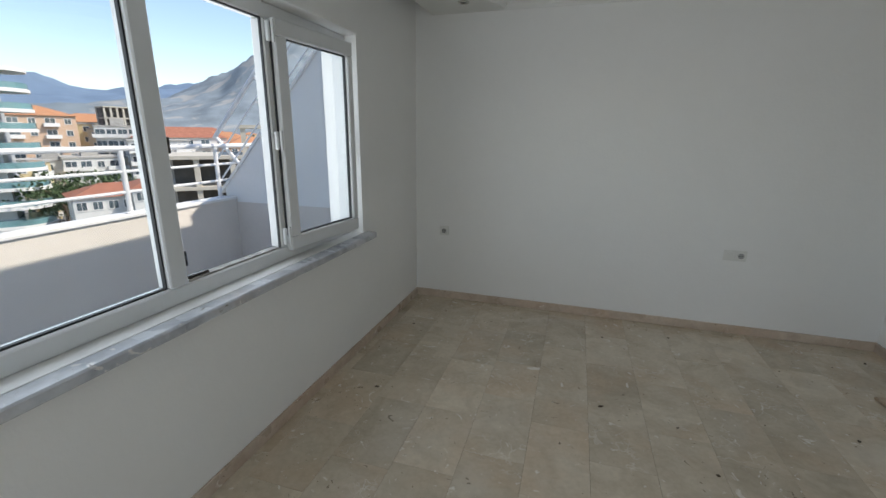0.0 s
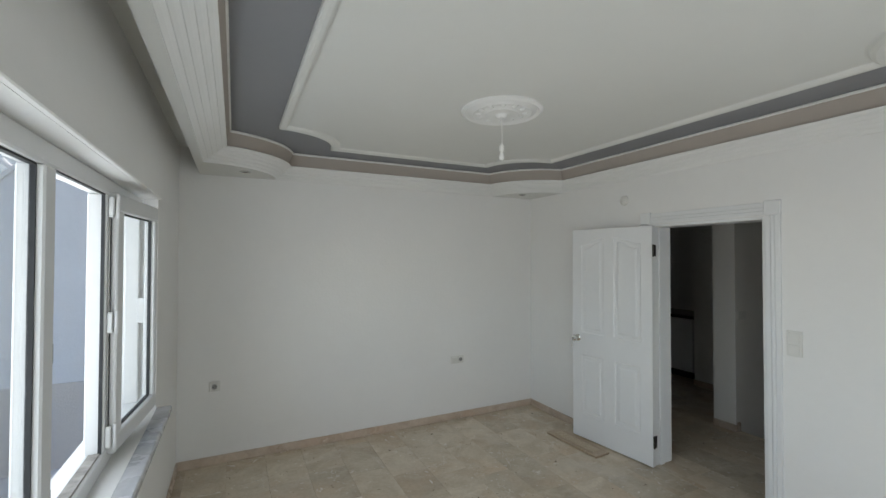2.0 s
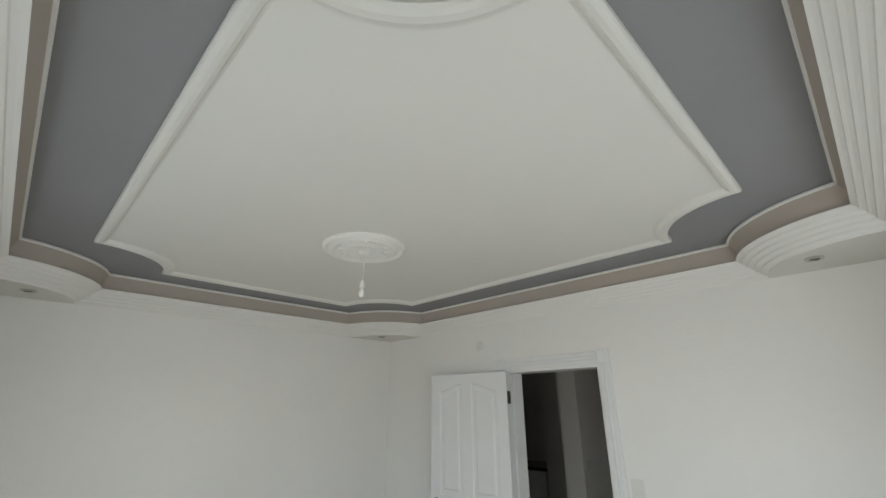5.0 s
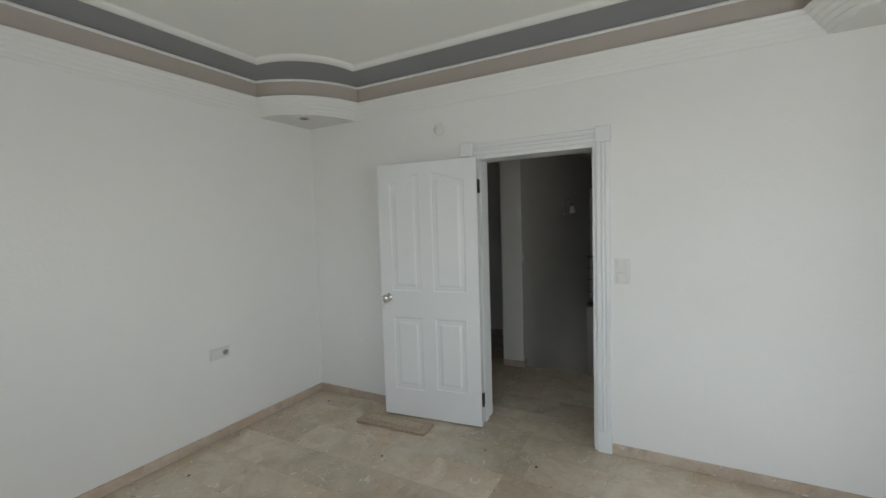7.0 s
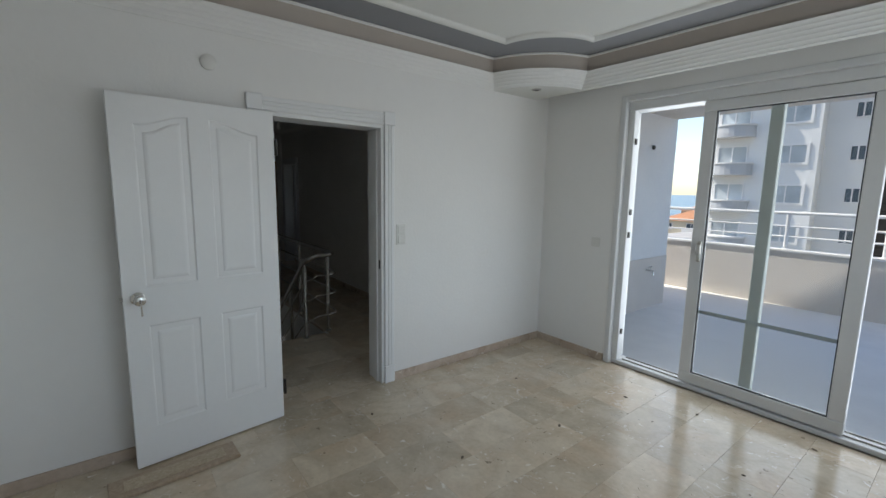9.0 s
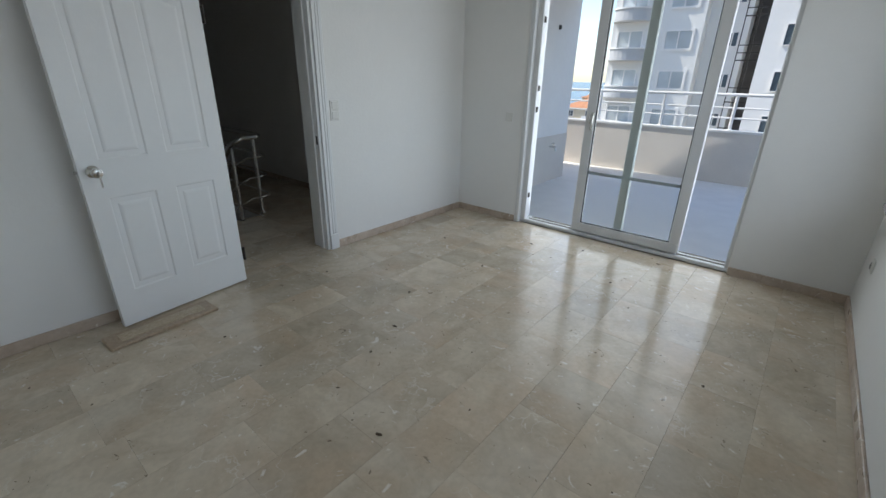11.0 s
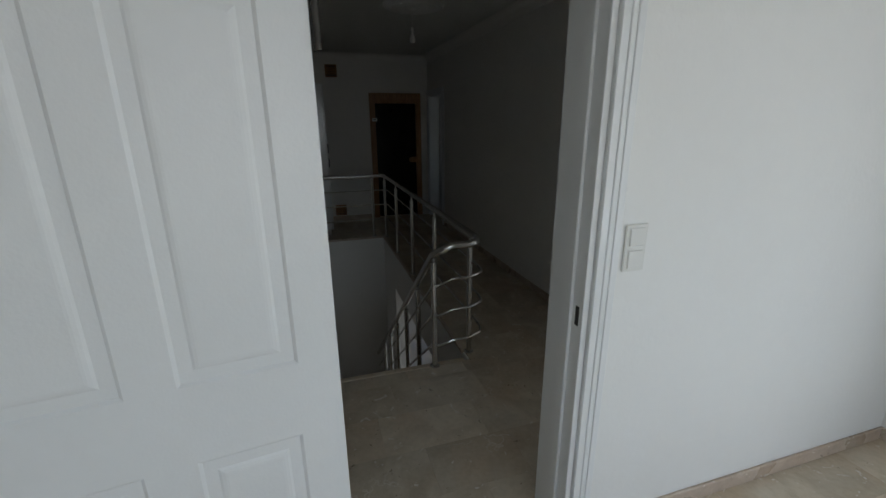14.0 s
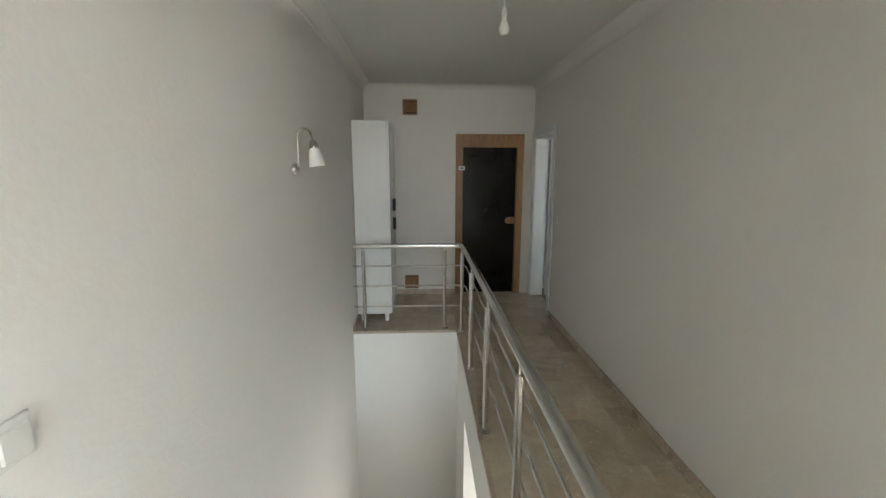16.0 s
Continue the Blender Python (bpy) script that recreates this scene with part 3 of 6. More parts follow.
part("latch_rod", boxes((XF + 0.001, XF + 0.004, M2[0] + 0.028, M2[0] + 0.034, 1.0, 1.9)), M_CHROME, win)
part("handle", moved(boxes((-0.09, -0.055, SL_ - 0.035, SL_ - 0.015, 1.36, 1.5), bevel=0.004), SWING), M_PVC, sash)
for z in (1.0, 1.44):
    part("striker", boxes((XF - 0.03, XF - 0.004, M1[1], M1[1] + 0.01, z - 0.03, z + 0.03), bevel=0.002), M_DARKMETAL, win, "dark metal striker plate")
part("track", boxes((XF - 0.05, XF - 0.012, M1[1] + 0.01, M2[0] - 0.01, WIN_Z0 + FR, WIN_Z0 + FR + 0.008)), M_PVC_DIRTY, win, "grimy bottom track of the open light")
part("gasket", boxes((XF - 0.02, XF - 0.008, M1[1], M2[0], WIN_Z1 - FR - 0.006, WIN_Z1 - FR), (XF - 0.02, XF - 0.008, M2[0] - 0.006, M2[0], WIN_Z0 + FR, WIN_Z1 - FR)), M_RUBBER, win, "black rubber gasket")
part("latch", boxes((XF - 0.04, XF - 0.02, M1[1] + 0.02, M1[1] + 0.12, WIN_Z0 + FR + 0.008, WIN_Z0 + FR + 0.02), bevel=0.003), M_DARKMETAL, win)
# roller shutter box above and the marble sill below
structure("trim_shutter_box", boxes((XW, XW + 0.022, WIN_Y0 - 0.06, WIN_Y1 - 0.02, WIN_Z1 - 0.002, 2.25), bevel=0.004), M_WALL, "white shutter box cover above the window", "cover")
structure("window_sill", boxes((XW - 0.075, XW + 0.075, WIN_Y0 - 0.06, WIN_Y1 + 0.06, WIN_Z0 - 0.042, WIN_Z0 - 0.002), bevel=0.006), M_SILL, "grey veined marble window sill", "sill")

# ---------- sliding terrace door ----------
YD = -0.90
M_STILE = base_mat("grey_aluminium_stile", (0.36, 0.40, 0.38), 0.45, var=0.06, var_scale=3)
sd = tagged(thing("door_2", (SL_X0, YD, 0), "white plastic sliding terrace door, half open", "door"), kind="structure")
part("frame", boxes((SL_X0, SL_X1, YD - 0.12, YD + 0.045, 0.0, 0.035), (SL_X0, SL_X1, YD - 0.12, YD + 0.045, SL_H - 0.075, SL_H),
                    (SL_X0, SL_X0 + 0.03, YD - 0.12, YD + 0.045, 0.035, SL_H - 0.075), (SL_X1 - 0.06, SL_X1, YD - 0.02, YD + 0.045, 0.035, SL_H - 0.075), (SL_X1 - 0.02, SL_X1, YD - 0.12, YD - 0.02, 0.035, SL_H - 0.075), bevel=0.005), M_PVC, sd)
part("track", boxes((SL_X0 + 0.03, SL_X1 - 0.085, YD - 0.015, YD - 0.005, 0.035, 0.045), (SL_X0 + 0.03, SL_X1 - 0.085, YD - 0.085, YD - 0.075, 0.035, 0.045)), M_PVC_DIRTY, sd, "dirty aluminium floor track")


def leaf_panel(x0, x1, y0, y1, stile, name, label):
    z0, z1 = 0.046, SL_H - 0.078
    lf = part(name, boxes((x0, x1, y0, y1, z0, z0 + 0.085), (x0, x1, y0, y1, z1 - 0.075, z1), (x0, x0 + stile, y0 + 0.001, y1 - 0.001, z0 + 0.085, z1 - 0.075), (x1 - stile, x1, y0 + 0.001, y1 - 0.001, z0 + 0.085, z1 - 0.075), bevel=0.005), M_PVC, sd, label)
    ym = (y0 + y1) / 2
    g = part("pane", boxes((x0 + stile, x1 - stile, ym - 0.003, ym + 0.003, z0 + 0.085, z1 - 0.075)), M_GLASS, lf)
    g.visible_shadow = False
    a, b, c, d = x0 + stile, x1 - stile, z0 + 0.085, z1 - 0.075
    part("gasket", boxes((a, b, ym, ym + 0.02, c, c + 0.007), (a, b, ym, ym + 0.02, d - 0.007, d), (a, a + 0.007, ym, ym + 0.02, c + 0.007, d - 0.007), (b - 0.007, b, ym, ym + 0.02, c + 0.007, d - 0.007)), M_RUBBER, lf, "black rubber gasket")
    return lf, ym


inner, ym = leaf_panel(-0.262, 0.738, YD - 0.035, YD + 0.03, 0.085, "sliding_leaf", "inner white sliding leaf")
part("glass_strip", boxes((-0.17, 0.65, ym - 0.006, ym - 0.0035, 0.62, 0.648)), M_STRIP, inner, "thin grey strip across the glass")
part("meeting_stile", boxes((0.268, 0.345, YD - 0.11, YD - 0.05, 0.046, SL_H - 0.08), bevel=0.005), M_STILE, sd, "grey-green aluminium stile of the leaf behind")
hd = part("handle", boxes((0.66, 0.685, YD + 0.03, YD + 0.045, 1.03, 1.19), (0.655, 0.69, YD + 0.045, YD + 0.07, 1.09, 1.17), bevel=0.004), M_CHROME, inner, "grey pull handle")
for z in (0.3, 1.18, 1.38, 1.98):
    part("keeper", boxes((SL_X1 - 0.07, SL_X1 - 0.06, YD - 0.005, YD + 0.025, z - 0.025, z + 0.025), bevel=0.002), M_DARKMETAL, sd, "dark lock keeper")
structure("trim_door_casing", boxes((SL_X1 - 0.005, SL_X1 + 0.045, YS - 0.05, YS + 0.012, 0.0, SL_H + 0.045), (SL_X0, SL_X1 - 0.005, YS - 0.05, YS + 0.012, SL_H - 0.004, SL_H + 0.045), bevel=0.006), M_PVC, "white plastic casing round the terrace door", "casing")

# ---------- inner door ----------
dr = tagged(thing("door_1", (XE - 0.02, DOOR_Y1, 0), "white four-panel inner door standing wide open", "door"), kind="structure")


def fluted(bm, y0, y1, z0, z1, x):
    """Upright casing board with three flutes, its face towards -x."""
    w = y1 - y0
    box(bm, x - 0.012, x, y0, y1, z0, z1)
    for a, b, t in ((0.0, 0.34, 0.017), (0.375, 0.62, 0.0185), (0.655, 1.0, 0.02)):
        box(bm, x - t, x - 0.011, y0 + w * a, y0 + w * b, z0, z1, bevel=0.003)


CW = 0.086
for y0, y1 in ((DOOR_Y0 - CW, DOOR_Y0 - 0.002), (DOOR_Y1 + 0.002, DOOR_Y1 + CW)):
    bm = bmesh.new()
    fluted(bm, y0, y1, 0.14, DOOR_H + 0.004, XE)
    part("casing", bm, M_DOOR, dr)
    part("plinth_block", boxes((XE - 0.026, XE, y0 - 0.003, y1, 0, 0.14), bevel=0.003), M_DOOR, dr)
    part("corner_block", boxes((XE - 0.028, XE, y0 - 0.005, y1 + 0.004, DOOR_H + 0.004, DOOR_H + 0.1), bevel=0.004), M_DOOR, dr)
bm = bmesh.new()
box(bm, XE - 0.012, XE, DOOR_Y0, DOOR_Y1, DOOR_H + 0.006, DOOR_H + 0.09)
for a, b in ((0.008, 0.034), (0.037, 0.058), (0.061, 0.09)):
    box(bm, XE - 0.018, XE - 0.011, DOOR_Y0, DOOR_Y1, DOOR_H + a, DOOR_H + b, bevel=0.003)
part("head_casing", bm, M_DOOR, dr)
part("jamb", boxes((XE - 0.005, XE + ET + 0.005, DOOR_Y0 - 0.001, DOOR_Y0 + 0.022, 0, DOOR_H), (XE + 0.05, XE + 0.1, DOOR_Y0 + 0.022, DOOR_Y0 + 0.034, 0, DOOR_H - 0.03), bevel=0.002), M_DOOR, dr)
part("jamb", boxes((XE - 0.005, XE + ET + 0.005, DOOR_Y1 - 0.022, DOOR_Y1 + 0.001, 0, DOOR_H), (XE + 0.05, XE + 0.1, DOOR_Y1 - 0.034, DOOR_Y1 - 0.022, 0, DOOR_H - 0.03), bevel=0.002), M_DOOR, dr)
part("head_jamb", boxes((XE - 0.005, XE + ET + 0.005, DOOR_Y0 + 0.022, DOOR_Y1 - 0.022, DOOR_H - 0.022, DOOR_H + 0.001), bevel=0.002), M_DOOR, dr)
part("latch_plate", boxes((XE + 0.014, XE + 0.034, DOOR_Y0 + 0.0215, DOOR_Y0 + 0.0235, 0.93, 1.0), bevel=0.001), M_DARKMETAL, dr, "dark metal latch plate")
# leaf: built with u along its width from the hinge, then swung against the wall
LW, LH, LT = 0.815, 1.985, 0.038
HX, HY = 2.118, 1.868
ang = math.atan2(2.02 - HX, 2.68 - HY)
LEAF = Matrix.Translation((HX, HY, 0.012)) @ Matrix.Rotation(-ang, 4, "Z")


def leaf_bm():
    """Moulded face: arched upper panels and square lower ones, sunk with a raised field."""
    bm = bmesh.new()
    panels = [(0.1, 0.365, 1.0, 1.9, 1), (0.465, 0.715, 1.0, 1.9, -1), (0.11, 0.355, 0.235, 0.79, 0), (0.465, 0.715, 0.215, 0.79, 0)]
    box(bm, -LT / 2, LT / 2 - 0.006, 0, LW, 0, LH, bevel=0.002)

    def outline(p, inset):
        u0, u1, v0, v1, arch = p
        u0, u1, v0, v1 = u0 + inset, u1 - inset, v0 + inset, v1 - inset
        if not arch:
            return [(u0, v0), (u1, v0), (u1, v1), (u0, v1)]
        pts = [(u0, v0), (u1, v0)]
        n = 8
        for i in range(n + 1):
            s = i / n
            rise = 0.06 * (0.5 - 0.5 * math.cos(math.pi * (s if arch < 0 else 1 - s)))
            pts.append((u1 + (u0 - u1) * s, v1 - 0.06 + rise))
        return pts
    return bm, panels, outline


bm, panels, outline = leaf_bm()
leaf = None
bmesh.ops.transform(bm, matrix=LEAF, verts=bm.verts)
leaf = part("leaf", bm, M_DOOR, dr, "white moulded door leaf")
# face board with the four panels sunk into it, on the room side
bm = bmesh.new()
grid_u = [0, 0.1, 0.365, 0.465, 0.715, LW]


def face_x(d):
    return -LT / 2 - 0.006 + d


outer_loops = []
for p in panels:
    pts0 = outline(p, 0)
    rings_v = []
    for inset, depth in ((0, 0.0), (0.006, 0.004), (0.014, 0.0105), (0.026, 0.0115), (0.044, 0.003), (0.052, 0.001), (0.058, 0.0005)):
        rings_v.append([bm.verts.new((face_x(depth), u, v)) for u, v in outline(p, inset)])
    for a, b in zip(rings_v, rings_v[1:]):
        n = len(a)
        for i in range(n):
            bm.faces.new((a[i], a[(i + 1) % n], b[(i + 1) % n], b[i]))
    bm.faces.new(rings_v[-1])
    outer_loops.append(rings_v[0])
border = [bm.verts.new((face_x(0), u, v)) for u, v in ((0, 0), (LW, 0), (LW, LH), (0, LH))]
edges = [bm.edges.new((border[i], border[(i + 1) % 4])) for i in range(4)]
for lp in outer_loops:
    for i in range(len(lp)):
        e = bm.edges.get((lp[i], lp[(i + 1) % len(lp)]))
        edges.append(e)
bmesh.ops.triangle_fill(bm, use_beauty=True, edges=edges)
back = [bm.verts.new((-LT / 2 + 0.002, v.co.y, v.co.z)) for v in border]
for i in range(4):
    bm.faces.new((border[i], border[(i + 1) % 4], back[(i + 1) % 4], back[i]))
bmesh.ops.recalc_face_normals(bm, faces=bm.faces)
bmesh.ops.transform(bm, matrix=LEAF, verts=bm.verts)
part("moulded_face", bm, M_DOOR, leaf)
# knob with its key
bm = bmesh.new()
lathe(bm, (-LT / 2 - 0.006, LW - 0.062, 0.945), [(0.033, 0.0), (0.033, 0.006), (0.024, 0.012), (0.013, 0.016), (0.012, 0.03), (0.024, 0.038), (0.029, 0.052), (0.026, 0.066), (0.012, 0.072), (0.004, 0.072)], 22, axis=(-1, 0, 0))
bmesh.ops.transform(bm, matrix=LEAF, verts=bm.verts)
knob = part("knob", bm, M_CHROME, leaf, "round steel knob", smooth=True)
bm = bmesh.new()
box(bm, -LT / 2 - 0.1, -LT / 2 - 0.07, LW - 0.064, LW - 0.06, 0.93, 0.955)
box(bm, -LT / 2 - 0.095, -LT / 2 - 0.09, LW - 0.066, LW - 0.058, 0.87, 0.935)
bmesh.ops.transform(bm, matrix=LEAF, verts=bm.verts)
part("key", bm, M_CHROME, leaf, "key hanging in the lock")
bm = bmesh.new()
box(bm, -0.012, 0.012, LW - 0.001, LW + 0.012, 0.937, 0.953, bevel=0.003)
bmesh.ops.transform(bm, matrix=LEAF, verts=bm.verts)
part("latch_bolt", bm, M_CHROME, leaf)
for z in (0.22, 1.79):
    bm = bmesh.new()
    cyl(bm, (HX - 0.026, HY - 0.016, z - 0.05), (HX - 0.026, HY - 0.016, z + 0.05), 0.008)
    box(bm, HX - 0.03, HX + 0.012, HY - 0.012, HY - 0.009, z - 0.048, z + 0.048)
    part("hinge", bm, M_DARKMETAL, dr, "dark steel hinge")

# ---------- hall, stairwell and the spaces beside it ----------
HX0 = XE + ET
Z_HALL = 2.615
WELL_X0, WELL_X1, WELL_Y0 = 3.54, 7.04, 0.952
COL_X = 3.494
LOW = -2.75
wall("wall_hall_south", "y", HALL_S - 0.15, HALL_S, HX0, HALL_E + 0.2, -0.15, Z_ROOF, [(2.5, 3.37, -0.15, 1.96), (7.49, 8.25, -0.15, 2.005)], M_HALL, "off-white painted hall wall")
wall("wall_hall_north", "y", HALL_N, HALL_N + 0.22, COL_X, HALL_E + 0.2, LOW, Z_ROOF, [], M_HALL, "off-white painted hall wall beside the stairwell")
wall("wall_hall_east", "x", HALL_E, HALL_E + 0.2, HALL_S - 0.15, HALL_N, -0.15, Z_ROOF, [(0.028, 0.878, -0.15, 2.042)], M_HALL, "off-white end wall of the hall with the entrance door")
structure("hall_ceiling", boxes((HX0, HALL_E + 0.2, HALL_S - 0.15, HALL_N, Z_HALL, Z_HALL + 0.05)), M_CEIL, "plain white hall ceiling", "ceiling")
hall_floor = structure("hall_floor", boxes((HX0, WELL_X0, HALL_S - 0.14, HALL_N, -0.2, -0.012), (WELL_X0, WELL_X1, HALL_S - 0.14, WELL_Y0 - 0.12, -0.2, -0.012), (WELL_X1 + 0.15, HALL_E + 0.1, HALL_S - 0.14, HALL_N, -0.2, -0.012), (HX0, COL_X, HALL_N, 6.0, -0.2, -0.012), (COL_X, 6.0, HALL_N + 0.22, 6.0, -0.2, -0.012)), M_GROUT, "polished beige marble hall floor of random-length slabs", "floor")
skirting("baseboard_hall", [
    (3.455, 7.405, HALL_S, HALL_S + 0.014, 0, SK), (HALL_E - 0.014, HALL_E, 0.882, HALL_N, 0, SK),
    (COL_X - 0.014, COL_X, HALL_N, HALL_N + 0.22, 0, SK), (COL_X - 0.014, WELL_X0 - 0.03, HALL_N - 0.014, HALL_N, 0, SK), (WELL_X1, HALL_E, HALL_N - 0.014, HALL_N, 0, SK)])
# soft plaster cove under the hall ceiling, with a thin lip on the wall
for x0, y0, x1, y1, ix, iy in ((HX0, HALL_S, HALL_E, HALL_S, 0, 1), (COL_X, HALL_N, HALL_E, HALL_N, 0, -1), (HALL_E, HALL_S, HALL_E, HALL_N, -1, 0)):
    bm = bmesh.new()
    prof = [(0, -0.095), (0.009, -0.093), (0.009, -0.082)] + [(0.09 - 0.081 * math.cos(radians(a)), -0.082 + 0.078 * math.sin(radians(a))) for a in range(10, 91, 10)] + [(0.095, 0.0), (0, 0)]
    if iy:
        prism(bm, [(y0 + iy * u, Z_HALL + v) for u, v in prof], 0, x0, x1)
    else:
        prism(bm, [(x0 + ix * u, Z_HALL + v) for u, v in prof], 1, y0, y1)
    structure("trim_hall_cornice", bm, M_HALL, "plain painted cove under the hall ceiling", "moulding", smooth=True)
ceiling_rose(5.3, 0.85, Z_HALL, 0.28, "round white plaster rose on the hall ceiling")
hanging_bulb(5.3, 0.867, Z_HALL - 0.05, 0.15, "bare unlit bulb hanging on a cord in the hall", 1.1)

# stairwell shaft
wall("wall_well_east", "x", WELL_X1, WELL_X1 + 0.15, WELL_Y0, HALL_N, LOW, -0.0125, [], M_WALL, "white painted end wall of the stairwell")
wall("wall_well_south", "y", WELL_Y0 - 0.12, WELL_Y0, WELL_X0 - 0.1, WELL_X1 + 0.15, LOW, -0.0125, [(4.4, 6.25, LOW, -0.52)], M_HALL, "pale stairwell wall below the landing edge")
wall("wall_well_west", "x", WELL_X0 - 0.1, WELL_X0 - 0.02, WELL_Y0, HALL_N, LOW, -0.2, [], M_HALL, "pale wall under the top of the stairs")
structure("lower_floor", boxes((2.5, 8.8, -1.2, HALL_N + 0.2, LOW - 0.1, LOW)), M_TERRACE, "pale floor of the storey below", "floor")
# walls and ceiling added to keep outdoor light from leaking into the well
for nm, sp in (("wall_lower_west", (2.4, 2.5, -1.3, HALL_N + 0.22, LOW - 0.1, -0.201)), ("wall_lower_east", (8.8, 8.9, -1.3, HALL_N + 0.22, LOW - 0.1, -0.201)), ("wall_lower_south", (2.5, 8.8, -1.3, -1.2, LOW - 0.1, -0.201)), ("wall_lower_north", (2.5, COL_X, HALL_N, HALL_N + 0.2, LOW - 0.1, -0.201))):
    structure(nm, boxes(sp), M_WALL, "plain white wall added to shut daylight out of the storey below", "wall")
structure("lower_ceiling", boxes((2.5, 8.8, -1.2, HALL_S - 0.15, -0.3, -0.201)), M_CEIL, "plain white ceiling added to shut daylight out of the storey below", "ceiling")
structure("trim_well_edge", boxes((WELL_X0 + 0.1, WELL_X1, WELL_Y0 - 0.012, WELL_Y0 + 0.012, -0.022, 0.004), (WELL_X1 - 0.012, WELL_X1 + 0.012, WELL_Y0 + 0.012, HALL_N, -0.022, 0.004), bevel=0.003), M_SKIRT, "beige marble edging round the stairwell", "edging")
stairs = tagged(thing("staircase", (WELL_X0, 1.4, 0), "marble-tread staircase going down beside the wall", "stairs"), kind="structure")
NR = 15
RH, GO = -LOW / NR, 0.229
for i in range(1, NR):
    x0 = WELL_X0 + (i - 1) * GO
    part("tread", boxes((x0 - 0.025, x0 + GO, WELL_Y0 + 0.03, HALL_N - 0.016, -i * RH - 0.03, -i * RH), bevel=0.004), M_TILE, stairs)
    part("riser", boxes((x0 - 0.004, x0 + 0.014, WELL_Y0 + 0.03, HALL_N - 0.016, -i * RH, -(i - 1) * RH - 0.03)), M_TILE, stairs)
    part("step_skirting", boxes((x0 + 0.01, x0 + GO, HALL_N - 0.016, HALL_N - 0.001, -i * RH - 0.05, -i * RH + 0.09), (x0 - 0.03, x0 + 0.01, HALL_N - 0.016, HALL_N - 0.001, -i * RH - 0.05, -(i - 1) * RH + 0.09), bevel=0.002), M_SKIRT, stairs)
part("tread", boxes((WELL_X0 - 0.03, WELL_X0 + 0.012, WELL_Y0 + 0.03, HALL_N - 0.016, -0.03, 0.003), bevel=0.004), M_TILE, stairs, "marble nosing at the top")
bm = bmesh.new()
x_end = WELL_X0 + 14 * GO
prism(bm, [(WELL_X0, -0.22), (WELL_X0, -RH - 0.03), (x_end - GO, LOW + RH - 0.03), (x_end - GO, LOW), (x_end - 1.0, LOW)], 1, WELL_Y0 + 0.06, HALL_N - 0.02)
part("flight_slab", bm, M_WALL, stairs, "white underside of the flight")

# stainless railing: round the well and down the stairs
rail = thing("stair_railing", (3.62, 0.91, 0), "stainless steel stair railing with three thin bars", "railing")


def rail_path(z, out):
    """From the far wall round the well, back at the stair head and down the flight; out is how far it stands off the posts."""
    pts = [(7.09, HALL_N - 0.01, z), (7.09, 1.0, z)]
    for k in range(1, 7):
        a = radians(15 * k)
        pts.append((7.0 + 0.09 * math.cos(a), 0.99 - 0.09 * math.sin(a), z))
    pts += [(6.2, 0.9, z), (5.3, 0.9, z), (4.4, 0.9, z), (3.57, 0.9, z)]
    w = 3.42 - out
    for k in range(1, 7):
        a = radians(15 * k)
        pts.append((3.57 - (3.57 - w) * math.sin(a), 1.03 - 0.13 * math.cos(a), z))
    pts.append((w, 1.12, z))
    for k in range(1, 6):
        a = radians(15 * k)
        pts.append((w + 0.08 - 0.08 * math.cos(a), 1.12 + 0.08 * math.sin(a), z - 0.012 * k))
    slope = RH / GO
    for d in (0.0, 0.12, 0.6, 1.2, 1.8, 2.4, 2.9):
        pts.append((3.52 + d, 1.2, z - 0.075 - slope * d))
    return pts


bm = bmesh.new()
tube(bm, rail_path(0.868, 0.0), 0.025, 14)
part("handrail", bm, M_CHROME, rail, smooth=True)
for z in (0.245, 0.46, 0.665):
    bm = bmesh.new()
    tube(bm, [(x, y - (0.03 if y < 0.95 else 0.0), zz) for x, y, zz in rail_path(z, 0.03)], 0.0085, 8)
    part("bar", bm, M_CHROME, rail, smooth=True)


def post(x, y, z0, z1):
    bm = bmesh.new()
    cyl(bm, (x, y, z0), (x, y, z1), 0.019, n=16)
    cyl(bm, (x, y, z1), (x, y, z1 + 0.035), 0.008, n=10)
    cyl(bm, (x - 0.022, y, z1 - 0.02), (x + 0.022, y, z1 - 0.02), 0.006, n=8)
    lathe(bm, (x, y, z0), [(0.034, 0), (0.034, 0.006), (0.02, 0.014)], 16)
    part("post", bm, M_CHROME, rail, smooth=True)


for x in (3.62, 4.48, 5.33, 6.17, 7.0):
    post(x, 0.915, 0.0, 0.815)
for y in (1.08, 1.89):
    post(7.09, y, 0.0, 0.815)
post(3.515, 1.2, 0.0, 0.745)
for k in range(1, 6):
    x = 3.515 + 0.45 * k
    post(x, 1.2, -RH * (1 + int((x - WELL_X0) / GO)), 0.745 - RH / GO * (x - 3.515))

# entrance door
ed = tagged(thing("door_3", (HALL_E, 0.32, 0), "dark glossy entrance door in a brown wooden frame", "door"), kind="structure")
part("door_frame", boxes((HALL_E - 0.025, HALL_E + 0.12, 0.79, 0.88, 0, 1.96), (HALL_E - 0.025, HALL_E + 0.12, 0.025, 0.112, 0, 1.96), (HALL_E - 0.027, HALL_E + 0.122, 0.024, 0.881, 1.885, 2.045), bevel=0.006), M_WOODBROWN, ed)
leaf3 = part("leaf", boxes((HALL_E + 0.02, HALL_E + 0.06, 0.112, 0.79, 0.01, 1.885), bevel=0.004), M_PANEL, ed, "black glossy door panel")
